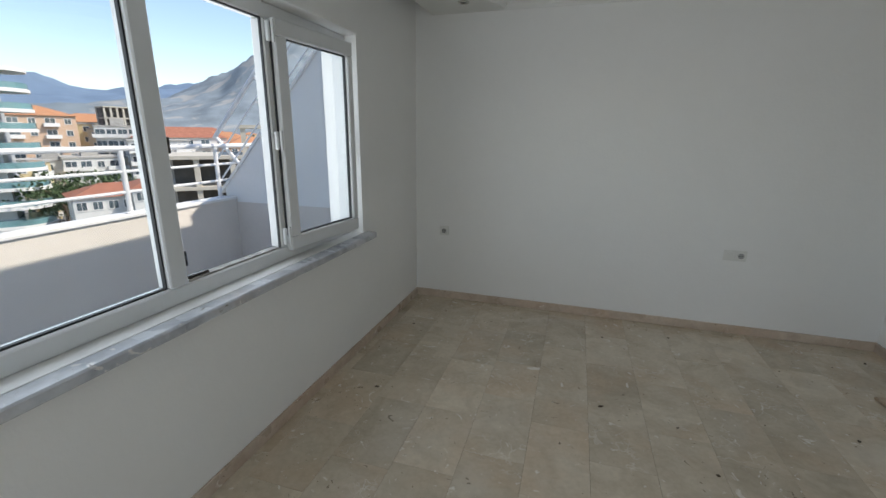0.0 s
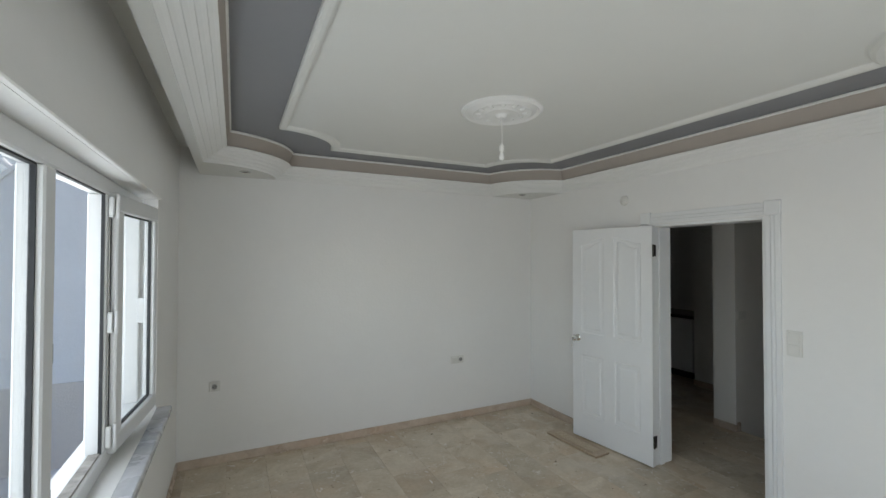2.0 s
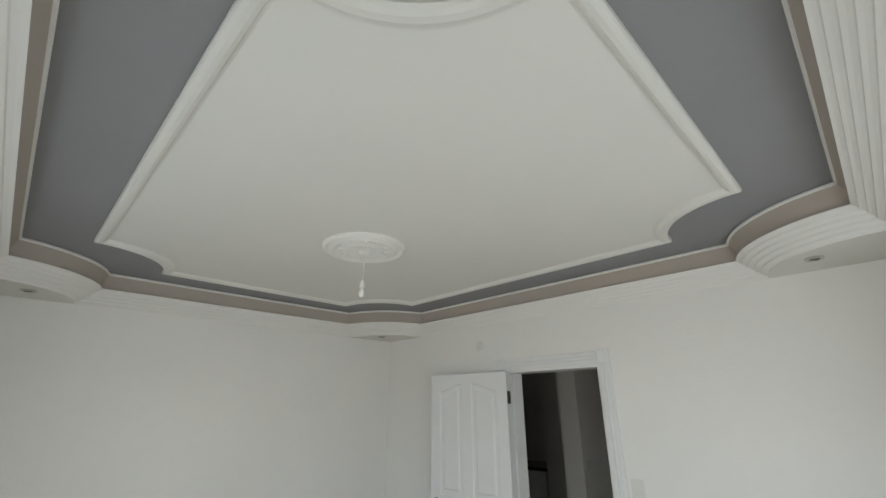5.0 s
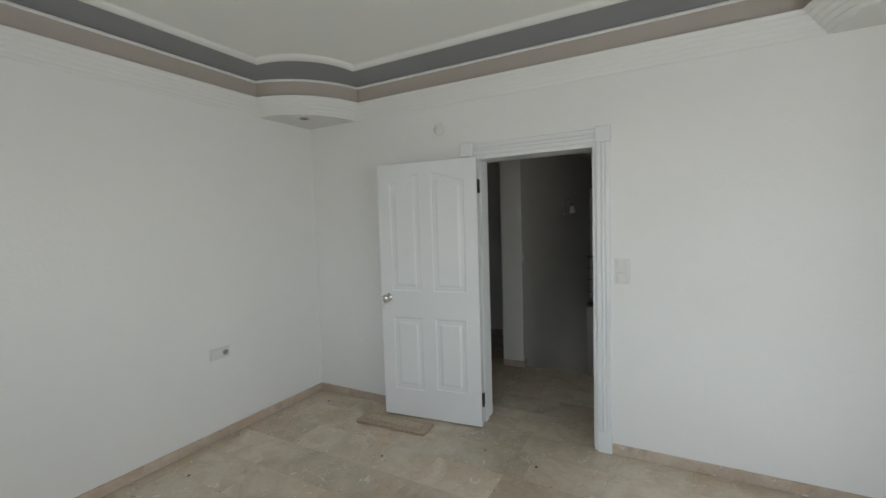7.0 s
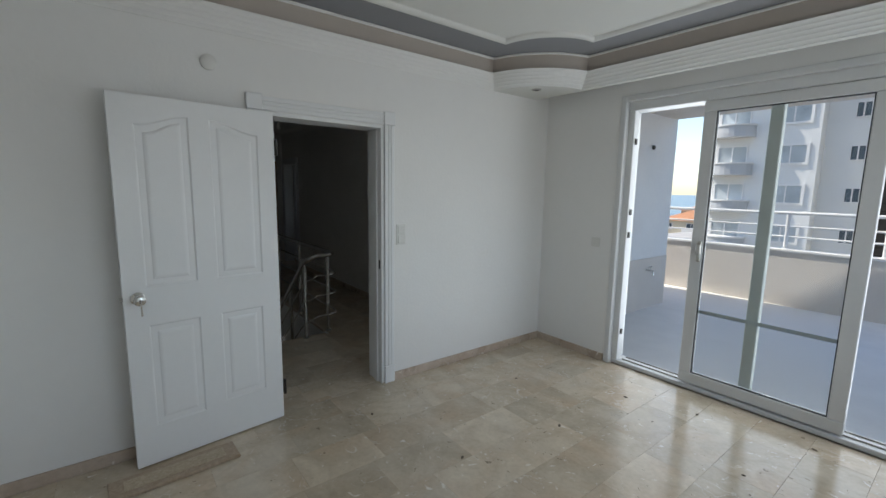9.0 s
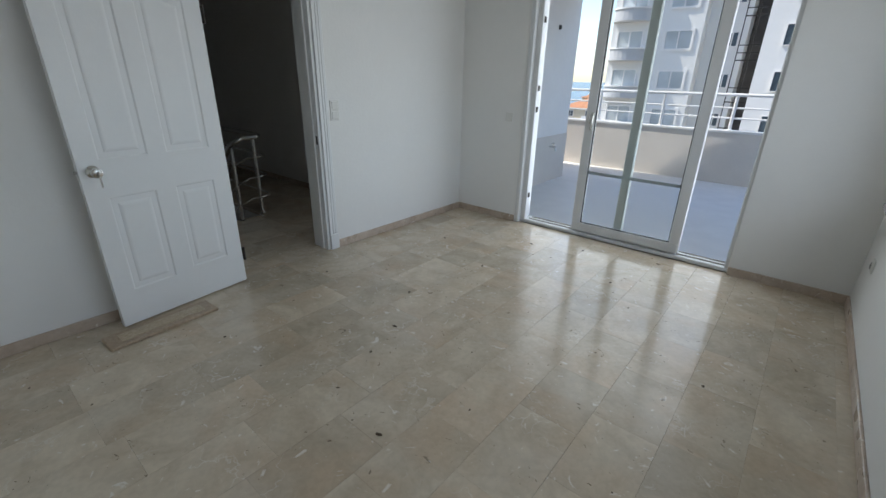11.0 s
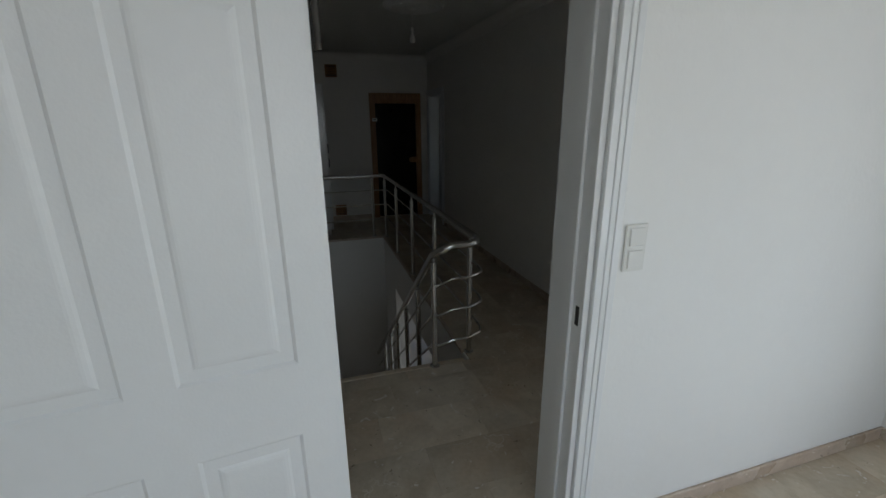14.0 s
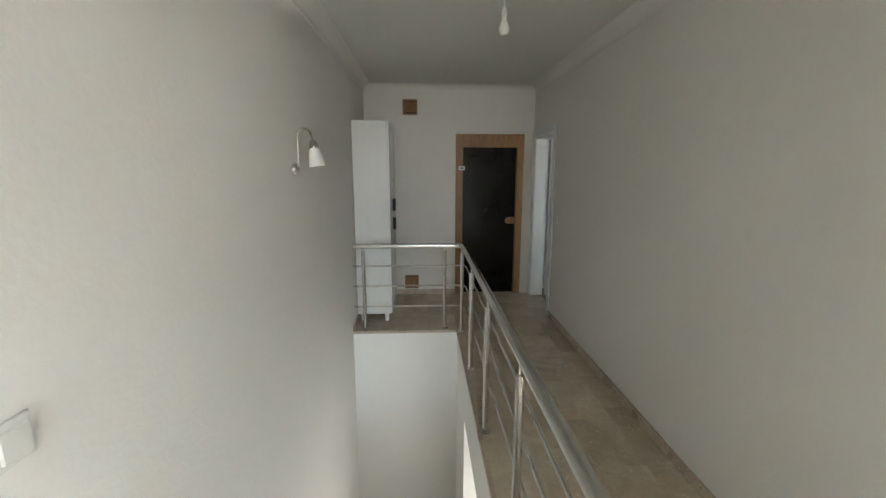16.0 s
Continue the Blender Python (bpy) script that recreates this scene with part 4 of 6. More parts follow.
bm = boxes((HALL_E - 0.012, HALL_E + 0.02, 0.105, 0.2, 0.925, 1.015), bevel=0.012)
lathe(bm, (HALL_E - 0.012, 0.2, 0.97), [(0.044, 0.0), (0.044, 0.008), (0.036, 0.012), (0.01, 0.013)], 20, axis=(-1, 0, 0))
part("lock_case", bm, M_WOODBROWN, leaf3, "brown lock plate", smooth=True)
part("notice", boxes((HALL_E - 0.031, HALL_E - 0.0255, 0.765, 0.845, 1.605, 1.655)), M_PLASTIC, ed, "small white notice")
part("notice_print", boxes((HALL_E - 0.0325, HALL_E - 0.031, 0.785, 0.825, 1.622, 1.638)), M_RUBBER, ed)


# added wall, stops sky light showing under the door leaf
structure("wall_light_stop", boxes((HALL_E + 0.201, HALL_E + 0.3, -0.3, 1.2, -0.15, Z_ROOF)), M_HALL, "unseen wall added behind the entrance door to block the sky", "wall")


def vent(y0, y1, z0, z1):
    v = thing("wall_vent", (HALL_E, (y0 + y1) / 2, z0), "square brown louvred wall vent", "vent", "brown vents on the end wall")
    part("frame", boxes((HALL_E - 0.012, HALL_E, y0, y1, z0, z0 + 0.02), (HALL_E - 0.012, HALL_E, y0, y1, z1 - 0.02, z1), (HALL_E - 0.012, HALL_E, y0, y0 + 0.02, z0 + 0.02, z1 - 0.02), (HALL_E - 0.012, HALL_E, y1 - 0.02, y1, z0 + 0.02, z1 - 0.02), bevel=0.002), M_WOODBROWN, v)
    part("backing", boxes((HALL_E - 0.003, HALL_E - 0.001, y0 + 0.02, y1 - 0.02, z0 + 0.02, z1 - 0.02)), M_RUBBER, v)
    for k in range(5):
        z = z0 + 0.035 + k * (z1 - z0 - 0.06) / 5
        bm = bmesh.new()
        prism(bm, [(HALL_E - 0.012, z), (HALL_E - 0.004, z + 0.018), (HALL_E - 0.003, z + 0.016), (HALL_E - 0.011, z - 0.002)], 1, y0 + 0.02, y1 - 0.02)
        part("slat", bm, M_WOODBROWN, v)


vent(1.354, 1.532, 2.268, 2.45)
vent(1.354, 1.532, 0.08, 0.258)

# tall cabinet
cab = thing("tall_cabinet", (7.8, 1.82, 0), "tall white lacquered cabinet on short legs", "cabinet")
CX0, CX1, CY0, CY1, CZ0, CZ1 = 7.31, 8.15, 1.63, 1.995, 0.09, 2.09
part("body", boxes((CX0, CX1, CY0 + 0.02, CY1, CZ0, CZ1), bevel=0.003), M_LACQUER, cab)
for a, b in ((CX0 + 0.001, (CX0 + CX1) / 2 - 0.002), ((CX0 + CX1) / 2 + 0.002, CX1 - 0.001)):
    d = part("door", boxes((a, b, CY0, CY0 + 0.019, 1.12, CZ1 - 0.002), bevel=0.002), M_LACQUER, cab)
    part("handle", boxes((b - 0.05 if a < 7.5 else a + 0.03, b - 0.03 if a < 7.5 else a + 0.05, CY0 - 0.03, CY0, 1.16, 1.29), bevel=0.003), M_RUBBER, d, "dark bar handle")
    d = part("door", boxes((a, b, CY0, CY0 + 0.019, CZ0 + 0.002, 1.116), bevel=0.002), M_LACQUER, cab)
    part("handle", boxes((b - 0.05 if a < 7.5 else a + 0.03, b - 0.03 if a < 7.5 else a + 0.05, CY0 - 0.03, CY0, 0.95, 1.08), bevel=0.003), M_RUBBER, d, "dark bar handle")
for x in (CX0 + 0.05, CX1 - 0.05):
    for y in (CY0 + 0.06, CY1 - 0.05):
        bm = bmesh.new()
        cyl(bm, (x, y, 0), (x, y, CZ0), 0.02, 0.026)
        part("leg", bm, M_PLASTIC, cab)

# wall lamp
LX = 5.36
wl = thing("wall_lamp", (LX, HALL_N, 1.58), "chrome wall lamp with a small white glass shade", "lamp")
bm = bmesh.new()
lathe(bm, (LX, HALL_N, 1.61), [(0.034, 0), (0.034, 0.008), (0.026, 0.02), (0.012, 0.03)], 22, axis=(0, -1, 0))
part("base_plate", bm, M_CHROME, wl, smooth=True)
bm = bmesh.new()
arc = [(LX, HALL_N - 0.02, 1.61), (LX, HALL_N - 0.028, 1.66), (LX, HALL_N - 0.028, 1.77)]
arc += [(LX, HALL_N - 0.068 + 0.04 * math.cos(radians(a)), 1.775 + 0.055 * math.sin(radians(a))) for a in range(15, 166, 25)]
arc += [(LX, HALL_N - 0.112, 1.76)]
tube(bm, arc, 0.006, 8)
part("arm", bm, M_CHROME, wl, smooth=True)
SHADE = Matrix.Translation((LX, HALL_N - 0.112, 1.765)) @ Matrix.Rotation(radians(-8), 4, "X")
bm = bmesh.new()
lathe(bm, (0, 0, -0.14), [(0.005, 0.012), (0.046, 0.0), (0.043, 0.02), (0.034, 0.075), (0.022, 0.1)], 22)
part("shade", moved(bm, SHADE), M_OPAL, wl, "white glass shade", smooth=True)
bm = bmesh.new()
lathe(bm, (0, 0, -0.042), [(0.024, 0), (0.026, 0.015), (0.012, 0.045)], 16)
part("collar", moved(bm, SHADE), M_CHROME, wl, smooth=True)

# hall side openings
for x0, x1, hgt, nm in ((2.5, 3.37, 1.96, "door_4"), (7.49, 8.25, 2.005, "door_5")):
    d4 = tagged(thing(nm, (x0, HALL_S, 0), "white painted door casing in the hall wall", "door"), kind="structure")
    y = HALL_S
    for a, b in ((x0 - 0.085, x0), (x1, x1 + 0.085)):
        part("casing", boxes((a, b, y, y + 0.018, 0, hgt + 0.085), bevel=0.005), M_DOOR, d4)
        part("jamb", boxes((b - 0.0 if b <= x0 + 0.01 else a - 0.02, b + 0.02 if b <= x0 + 0.01 else a, y - 0.16, y + 0.003, 0, hgt), bevel=0.002), M_DOOR, d4)
    part("head_casing", boxes((x0, x1, y, y + 0.017, hgt, hgt + 0.085), bevel=0.005), M_DOOR, d4)
    part("head_jamb", boxes((x0 + 0.02, x1 - 0.02, y - 0.16, y + 0.003, hgt - 0.02, hgt), bevel=0.002), M_DOOR, d4)
    if nm == "door_5":
        bm = bmesh.new()
        box(bm, -0.7, 0, -0.02, 0.02, 0.01, hgt - 0.025, bevel=0.003)
        bmesh.ops.transform(bm, matrix=Matrix.Translation((x1 - 0.025, y - 0.18, 0)) @ Matrix.Rotation(radians(84), 4, "Z"), verts=bm.verts)
        lf5 = part("leaf", bm, M_DOOR, d4, "white door leaf standing ajar")
        part("knob", boxes((x1 - 0.16, x1 - 0.1, y - 0.86, y - 0.8, 0.97, 1.03), bevel=0.01), M_DARKMETAL, lf5)
    else:
        part("latch_plate", boxes((x1 - 0.022, x1 - 0.0195, y - 0.042, y - 0.028, 0.955, 1.0)), M_DARKMETAL, d4)

# kitchen corner north of the hall, glimpsed through the door
wall("wall_kitchen_west", "x", HX0 - 0.2, HX0, YN + 0.22, 6.0, -0.15, Z_ROOF, [], M_HALL, "off-white wall of the kitchen corner")
wall("wall_kitchen_north", "y", 6.0, 6.2, HX0 - 0.15, 6.2, -0.15, Z_ROOF, [], M_HALL, "off-white wall of the kitchen corner")
wall("wall_kitchen_east", "x", 6.0, 6.2, HALL_N + 0.22, 6.0, -0.15, Z_ROOF, [], M_HALL, "off-white wall of the kitchen corner")
wall("wall_kitchen_stub", "x", 4.645, 4.765, HALL_N + 0.22, 3.18, -0.15, Z_ROOF, [], M_HALL, "short off-white wall beside the kitchen unit")
skirting("baseboard_kitchen", [(4.631, 4.645, HALL_N + 0.22, 3.18, 0, SK)])
structure("kitchen_ceiling", boxes((HX0 - 0.1, 6.0, HALL_N + 0.225, 6.0, Z_HALL, Z_HALL + 0.05), (HX0, COL_X, HALL_N, HALL_N + 0.225, Z_HALL, Z_HALL + 0.05)), M_CEIL, "plain white kitchen ceiling", "ceiling")
kc = thing("kitchen_cabinet", (5.1, 4.0, 0), "white base cabinet under a dark worktop", "cabinet")
part("body", boxes((4.82, 5.4, 3.3, 4.7, 0.1, 0.86), bevel=0.003), M_LACQUER, kc)
part("plinth", boxes((4.87, 5.35, 3.35, 4.65, 0, 0.1)), M_RUBBER, kc)
for k in range(2):
    part("door", boxes((4.8, 4.819, 3.303 + 0.7 * k, 3.997 + 0.7 * k, 0.11, 0.85), bevel=0.002), M_LACQUER, kc)
tagged(part("worktop", boxes((4.78, 5.42, 3.26, 4.72, 0.86, 0.9), bevel=0.004), M_COUNTER), "dark polished granite worktop on the cabinet", "worktop")

# bright room south of the hall
SRX1, SRY0, TWY = 6.13, -3.84, -3.62
wall("wall_south_room_west", "x", XE, HX0, TWY, YS - 0.25, -0.15, Z_ROOF, [], M_EXTWHITE, "white wall between terrace and south room")
# openings in these two walls are unseen, added to let daylight in
wall("wall_south_room_south", "y", SRY0 - 0.2, SRY0, HX0, SRX1 + 0.2, -0.15, Z_ROOF, [(2.6, 5.15, 0.1, 2.4)], M_WALL, "white wall of the south room with an added unseen window")
wall("wall_south_room_east", "x", SRX1, SRX1 + 0.2, SRY0, HALL_S - 0.15, -0.15, Z_ROOF, [(-3.0, -2.0, 0.9, 2.1)], M_WALL, "white wall of the south room")
sr_floor = structure("south_room_floor", boxes((HX0, SRX1, SRY0, HALL_S - 0.14, -0.12, -0.002)), M_TILE, "pale polished marble floor of the south room", "floor")
structure("south_room_ceiling", boxes((HX0, SRX1 + 0.2, SRY0 - 0.2, HALL_S - 0.15, Z_ROOF - 0.05, Z_ROOF + 0.2)), M_CEIL, "white ceiling of the south room", "ceiling")
skirting("baseboard_south_room", [(SRX1 - 0.014, SRX1, SRY0 + 0.014, HALL_S - 0.15, 0, SK), (HX0, SRX1, SRY0, SRY0 + 0.014, 0, SK)])


# small room behind the last hall door, added closed to block the sky
wall("wall_store_east", "x", HALL_E + 0.2, HALL_E + 0.4, -2.6, HALL_S - 0.15, -0.15, Z_ROOF - 0.06, [], M_WALL, "white wall of the small end room")
wall("wall_store_south", "y", -2.6, -2.4, SRX1 + 0.2, HALL_E + 0.4, -0.15, Z_ROOF, [], M_WALL, "plain unseen wall shutting sky out of the small end room")
structure("store_ceiling", boxes((SRX1 + 0.2, HALL_E + 0.4, -2.6, HALL_S - 0.15, Z_ROOF - 0.05, Z_ROOF + 0.2)), M_CEIL, "white ceiling of the small end room", "ceiling")
structure("store_floor", boxes((SRX1 + 0.2, HALL_E + 0.2, -2.4, HALL_S - 0.14, -0.12, -0.002)), M_TILE, "beige marble floor of the small end room", "floor")


# ---------- switches and sockets ----------
def plate(name, at, axis, sign, w, hgt, rockers, label, holes=()):
    """A wall plate; axis is the wall's normal axis, sign its way; rockers are (du, dv, w, h)."""
    ob = thing(name, at, label, "switch" if rockers and not holes else "socket")

    def bx(du, dv, ww, hh, d0, d1, bv):
        a, b = sorted((sign * d0, sign * d1))
        if axis == 0:
            return boxes((at[0] + a, at[0] + b, at[1] + du - ww / 2, at[1] + du + ww / 2, at[2] + dv - hh / 2, at[2] + dv + hh / 2), bevel=bv)
        return boxes((at[0] + du - ww / 2, at[0] + du + ww / 2, at[1] + a, at[1] + b, at[2] + dv - hh / 2, at[2] + dv + hh / 2), bevel=bv)
    part("plate", bx(0, 0, w, hgt, 0, 0.009, 0.003), M_PLASTIC, ob)
    for du, dv, rw, rh in rockers:
        part("rocker", bx(du, dv, rw, rh, 0.007, 0.014, 0.003), M_PLASTIC, ob)
    n = Vector((sign, 0, 0)) if axis == 0 else Vector((0, sign, 0))
    # grey disc and dark pegs stand for shade in the well and holes
    for du, dv in holes:
        c = Vector(at) + (Vector((0, du, dv)) if axis == 0 else Vector((du, 0, dv))) + n * 0.0142
        bm = bmesh.new()
        lathe(bm, c, [(0.021, -0.002), (0.021, 0.002), (0.0185, 0.002), (0.018, 0.0002)], 20, axis=n)
        part("well", bm, M_SOCKETGREY, ob, "round socket well, its shade put in as grey", smooth=True)
        for k in (-0.008, 0.008):
            bm = bmesh.new()
            off = Vector((0, k, 0)) if axis == 0 else Vector((k, 0, 0))
            cyl(bm, c + off, c + off + n * 0.0035, 0.004, n=8)
            part("pin_hole", bm, M_SOCKET, ob)
    return ob


plate("light_switch", (XE, 0.905, 1.195), 0, -1, 0.085, 0.16, [(0, 0.038, 0.058, 0.062), (0, -0.038, 0.058, 0.062)], "double white light switch beside the door")
plate("wall_socket", (-1.14, YN, 0.645), 1, -1, 0.082, 0.082, [(0, 0, 0.055, 0.055)], "single white wall socket low on the wall", [(0, 0)])
plate("wall_socket", (1.165, YN, 0.63), 1, -1, 0.155, 0.082, [(-0.037, 0, 0.055, 0.055), (0.037, 0, 0.055, 0.055)], "double white wall plate with one socket", [(0.037, 0)])
plate("wall_socket", (XW, -0.455, 0.42), 0, 1, 0.082, 0.082, [(0, 0, 0.055, 0.055)], "single white wall socket near the corner", [(0, 0)])
plate("blank_plate", (1.53, YS, 1.095), 1, 1, 0.085, 0.085, [], "blank square cover plate on the wall")
plate("light_switch", (3.597, HALL_N, 1.148), 1, -1, 0.15, 0.083, [(-0.037, 0, 0.058, 0.058), (0.037, 0, 0.058, 0.058)], "white double light switch on the hall wall")
plate("light_switch", (7.3, HALL_S, 1.1), 1, 1, 0.085, 0.085, [(0, 0, 0.055, 0.055)], "white light switch beside the hall door")
cp = thing("round_cover", (XE, 2.193, 2.246), "round white junction cover above the door", "cover")
bm = bmesh.new()
lathe(bm, (XE, 2.193, 2.246), [(0.045, 0), (0.044, 0.008), (0.036, 0.014), (0.004, 0.016)], 24, axis=(-1, 0, 0))
part("cap", bm, M_PLASTIC, cp, smooth=True)

# marble strip left on the floor below the door leaf
st = thing("threshold_strip", (1.87, 2.5, 0), "loose beige marble strip with a paler inlay", "stone strip")
R = Matrix.Translation((1.872, 2.505, 0)) @ Matrix.Rotation(radians(3.5), 4, "Z")
bm = bmesh.new()
box(bm, -0.085, 0.085, -0.3, 0.3, 0.001, 0.02, bevel=0.004, m=R)
part("base", bm, M_PLANKEDGE, st)
bm = bmesh.new()
box(bm, -0.045, 0.045, -0.235, 0.235, 0.018, 0.026, bevel=0.002, m=R)
part("inlay", bm, M_PLANK, st, "pale inlay")

# ---------- west terrace ----------
TZ = -0.05
WX, TY = -4.0, 4.15
structure("terrace_floor_west", boxes((WX - 0.2, XW - 0.25, YS - 0.25, TY + 0.2, TZ - 0.25, TZ)), M_TERRACE, "pale tiled floor of the roof terrace", "floor")
structure("parapet_west", boxes((WX - 0.15, WX, -3.0, TY + 1.4, -1.0, 0.70)), M_STUCCO, "cream stuccoed terrace parapet", "parapet")
structure("coping_west", boxes((WX - 0.18, WX + 0.02, -3.0, TY - 0.021, 0.70, 0.73), (WX - 0.18, WX + 0.02, TY + 0.221, TY + 1.4, 0.70, 0.73), bevel=0.004), M_COPING, "white stone coping on the parapet", "coping")
SL = 1.06
GX0, GX1 = WX - 0.155, XW - 0.25


def slope_z(x):
    """Height of the sloping coping's top at x."""
    return 0.74 + SL * (x + 4.27)


bm = bmesh.new()
prism(bm, [(GX0, TZ), (GX1, TZ), (GX1, slope_z(GX1) - 0.04), (GX0, slope_z(GX0) - 0.04)], 1, TY, TY + 0.2)
structure("gable_wall", bm, M_EXTWHITE, "white sloping side wall of the terrace", "wall")
structure("gable_dado", boxes((WX, XW - 0.26, TY - 0.012, TY, TZ, 0.66)), M_STUCCO, "cream lower band of the sloping wall", "wall")
bm = bmesh.new()
prism(bm, [(GX0 - 0.06, slope_z(GX0 - 0.06) - 0.045), (GX1, slope_z(GX1) - 0.045), (GX1, slope_z(GX1)), (GX0 - 0.06, slope_z(GX0 - 0.06))], 1, TY - 0.02, TY + 0.22)
structure("gable_coping", bm, M_COPING, "white coping on the sloping wall", "coping")


def metal_rail(name, pts, levels, posts, label, r=0.025, rb=0.014, ends=()):
    """A painted terrace railing: bars at levels above the line pts, posts at given parameters."""
    ob = thing(name, pts[0], label, "railing")
    for i, z in enumerate(levels):
        bm = bmesh.new()
        tube(bm, [(x, y, zz + z) for x, y, zz in pts], r if i == len(levels) - 1 else rb, 10)
        part("handrail" if i == len(levels) - 1 else "bar", bm, M_RAILWHITE, ob, smooth=True)
    for (x, y, z), tilt in posts:
        bm = bmesh.new()
        cyl(bm, (x, y, z), (x + tilt[0], y + tilt[1], z + tilt[2]), 0.024, n=12)
        lathe(bm, (x, y, z), [(0.045, 0), (0.045, 0.008), (0.026, 0.016)], 12)
        part("post", bm, M_RAILWHITE, ob, smooth=True)
    return ob


metal_rail("terrace_railing", [(WX - 0.07, -3.0, 0.73), (WX - 0.07, TY + 1.2, 0.73)], (0.20, 0.39, 0.60), [((WX - 0.07, y, 0.73), (0, 0, 0.58)) for y in (-1.4, -0.4, 0.7, 1.75, 2.87, 3.97, 5.1)], "white painted railing on the parapet")
pts = [(-4.33, TY + 0.1, slope_z(-4.33)), (GX1, TY + 0.1, slope_z(GX1))]
ob = metal_rail("sloping_railing", pts, (0.20, 0.48, 0.74), [], "white painted railing on the sloping wall", r=0.026, rb=0.011)
for x in (-4.31, -3.66, -3.01, -2.36):
    bm = bmesh.new()
    z = slope_z(x) + 0.73
    cyl(bm, (x, TY + 0.1, z), (x + 0.35, TY + 0.1, z - 0.35), 0.021, n=10)
    part("strut", bm, M_RAILWHITE, ob, smooth=True)

# ---------- south terrace ----------
PY = -4.95
structure("terrace_floor_south", boxes((-6.0, XE, PY, YS - 0.252, TZ - 0.2, TZ)), M_TERRACE, "pale tiled floor of the south terrace", "floor")
structure("terrace_floor_east", boxes((XE, 9.0, PY, SRY0 - 0.2, TZ - 0.2, TZ), (XE, HX0, SRY0 - 0.2, TWY, TZ - 0.2, TZ)), M_TERRACE, "pale tiled strip of terrace beyond the wall", "floor")
structure("parapet_south", boxes((-6.0, 9.0, PY - 0.15, PY, -1.0, 0.74)), M_STUCCO, "cream stuccoed parapet of the south terrace", "parapet")
structure("coping_south", boxes((-6.0, 9.0, PY - 0.18, PY + 0.02, 0.74, 0.775), bevel=0.004), M_COPING, "white stone coping on the south parapet", "coping")
structure("parapet_end", boxes((-6.15, -6.0, PY - 0.15, YS - 0.25, -1.0, 0.74)), M_STUCCO, "cream stuccoed end parapet", "parapet")
metal_rail("terrace_railing", [(-6.0, PY - 0.06, 0.775), (9.0, PY - 0.06, 0.775)], (0.18, 0.33, 0.52), [((x, PY - 0.06, 0.775), (0, 0, 0.5)) for x in (-3.4, -2.2, -0.9, 0.1, 1.12, 2.2, 3.3, 4.4)], "white painted railing on the south parapet")
structure("wall_dado_south", boxes((XE - 0.012, XE, TWY, YS - 0.25, TZ, 0.66)), M_STUCCO, "cream lower band of the terrace wall", "wall")
TX = XE - 0.012
tap = thing("garden_tap", (TX, -3.04, 0.5), "small chrome tap on the terrace wall", "tap")
bm = bmesh.new()
cyl(bm, (TX, -3.04, 0.5), (TX - 0.11, -3.04, 0.5), 0.012)
cyl(bm, (TX - 0.09, -3.04, 0.5), (TX - 0.11, -3.04, 0.44), 0.01)
part("spout", bm, M_CHROME, tap, smooth=True)
bm = bmesh.new()
cyl(bm, (TX - 0.06, -3.04, 0.5), (TX - 0.06, -3.04, 0.55), 0.007)
box(bm, TX - 0.07, TX - 0.05, -3.09, -2.99, 0.548, 0.56, bevel=0.003)
part("handle", bm, M_CHROME, tap)
wc = thing("cable_outlet", (XE, -2.98, 2.14), "small dark cable outlet on the terrace wall", "outlet")
bm = bmesh.new()
lathe(bm, (XE, -2.98, 2.14), [(0.03, 0), (0.028, 0.02), (0.01, 0.03)], 14, axis=(-1, 0, 0))
part("cap", bm, M_DARKMETAL, wc, smooth=True)

# ---------- the town outside ----------
GZ = -18.0
M_GROUND = base_mat("town_ground", (0.26, 0.24, 0.20), 0.9, var=0.45, var_scale=0.03)
M_ASPHALT = base_mat("asphalt", (0.11, 0.11, 0.11), 0.9, var=0.25, var_scale=0.3)
M_SEA = base_mat("sea_water", (0.05, 0.13, 0.22), 0.25, var=0.2, var_scale=0.01)
M_FACADES = [base_mat("facade_" + n, c, 0.85, var=0.07, var_scale=0.4) for n, c in (("cream", (0.62, 0.54, 0.40)), ("white", (0.70, 0.69, 0.66)), ("peach", (0.60, 0.42, 0.30)), ("yellow", (0.64, 0.52, 0.30)), ("grey", (0.50, 0.50, 0.50)))]
M_ROOFRED = base_mat("red_roof_tile", (0.33, 0.13, 0.08), 0.85, var=0.25, var_scale=1.0)
M_ROOFORANGE = base_mat("orange_roof_tile", (0.47, 0.22, 0.11), 0.85, var=0.25, var_scale=1.0)
M_ROOFGREY = base_mat("flat_roof_felt", (0.42, 0.40, 0.37), 0.9, var=0.2, var_scale=0.6)
M_CONCRETE = base_mat("raw_concrete", (0.50, 0.46, 0.39), 0.9, var=0.15, var_scale=0.8)
M_RECESS_SHADE = base_mat("recess_shade_dark", (0.12, 0.11, 0.10), 0.9, var=0.3)
M_WINGLASS = base_mat("facade_window_glass", (0.09, 0.12, 0.14), 0.08, var=0.5, var_scale=0.25)
M_TEAL = base_mat("teal_balcony_glass", (0.16, 0.30, 0.32), 0.1, var=0.3, var_scale=0.3)
M_LEAF = base_mat("tree_foliage", (0.055, 0.095, 0.03), 0.7, var=0.5, var_scale=0.7)
M_BARK = base_mat("tree_bark", (0.12, 0.085, 0.06), 0.9, var=0.3, var_scale=5)
# distance haze is put into the far range's blue base colour
M_HILL = base_mat("haze_blue_mountain", (0.155, 0.215, 0.30), 0.95, var=0.12, var_scale=0.004, spec=0.1)
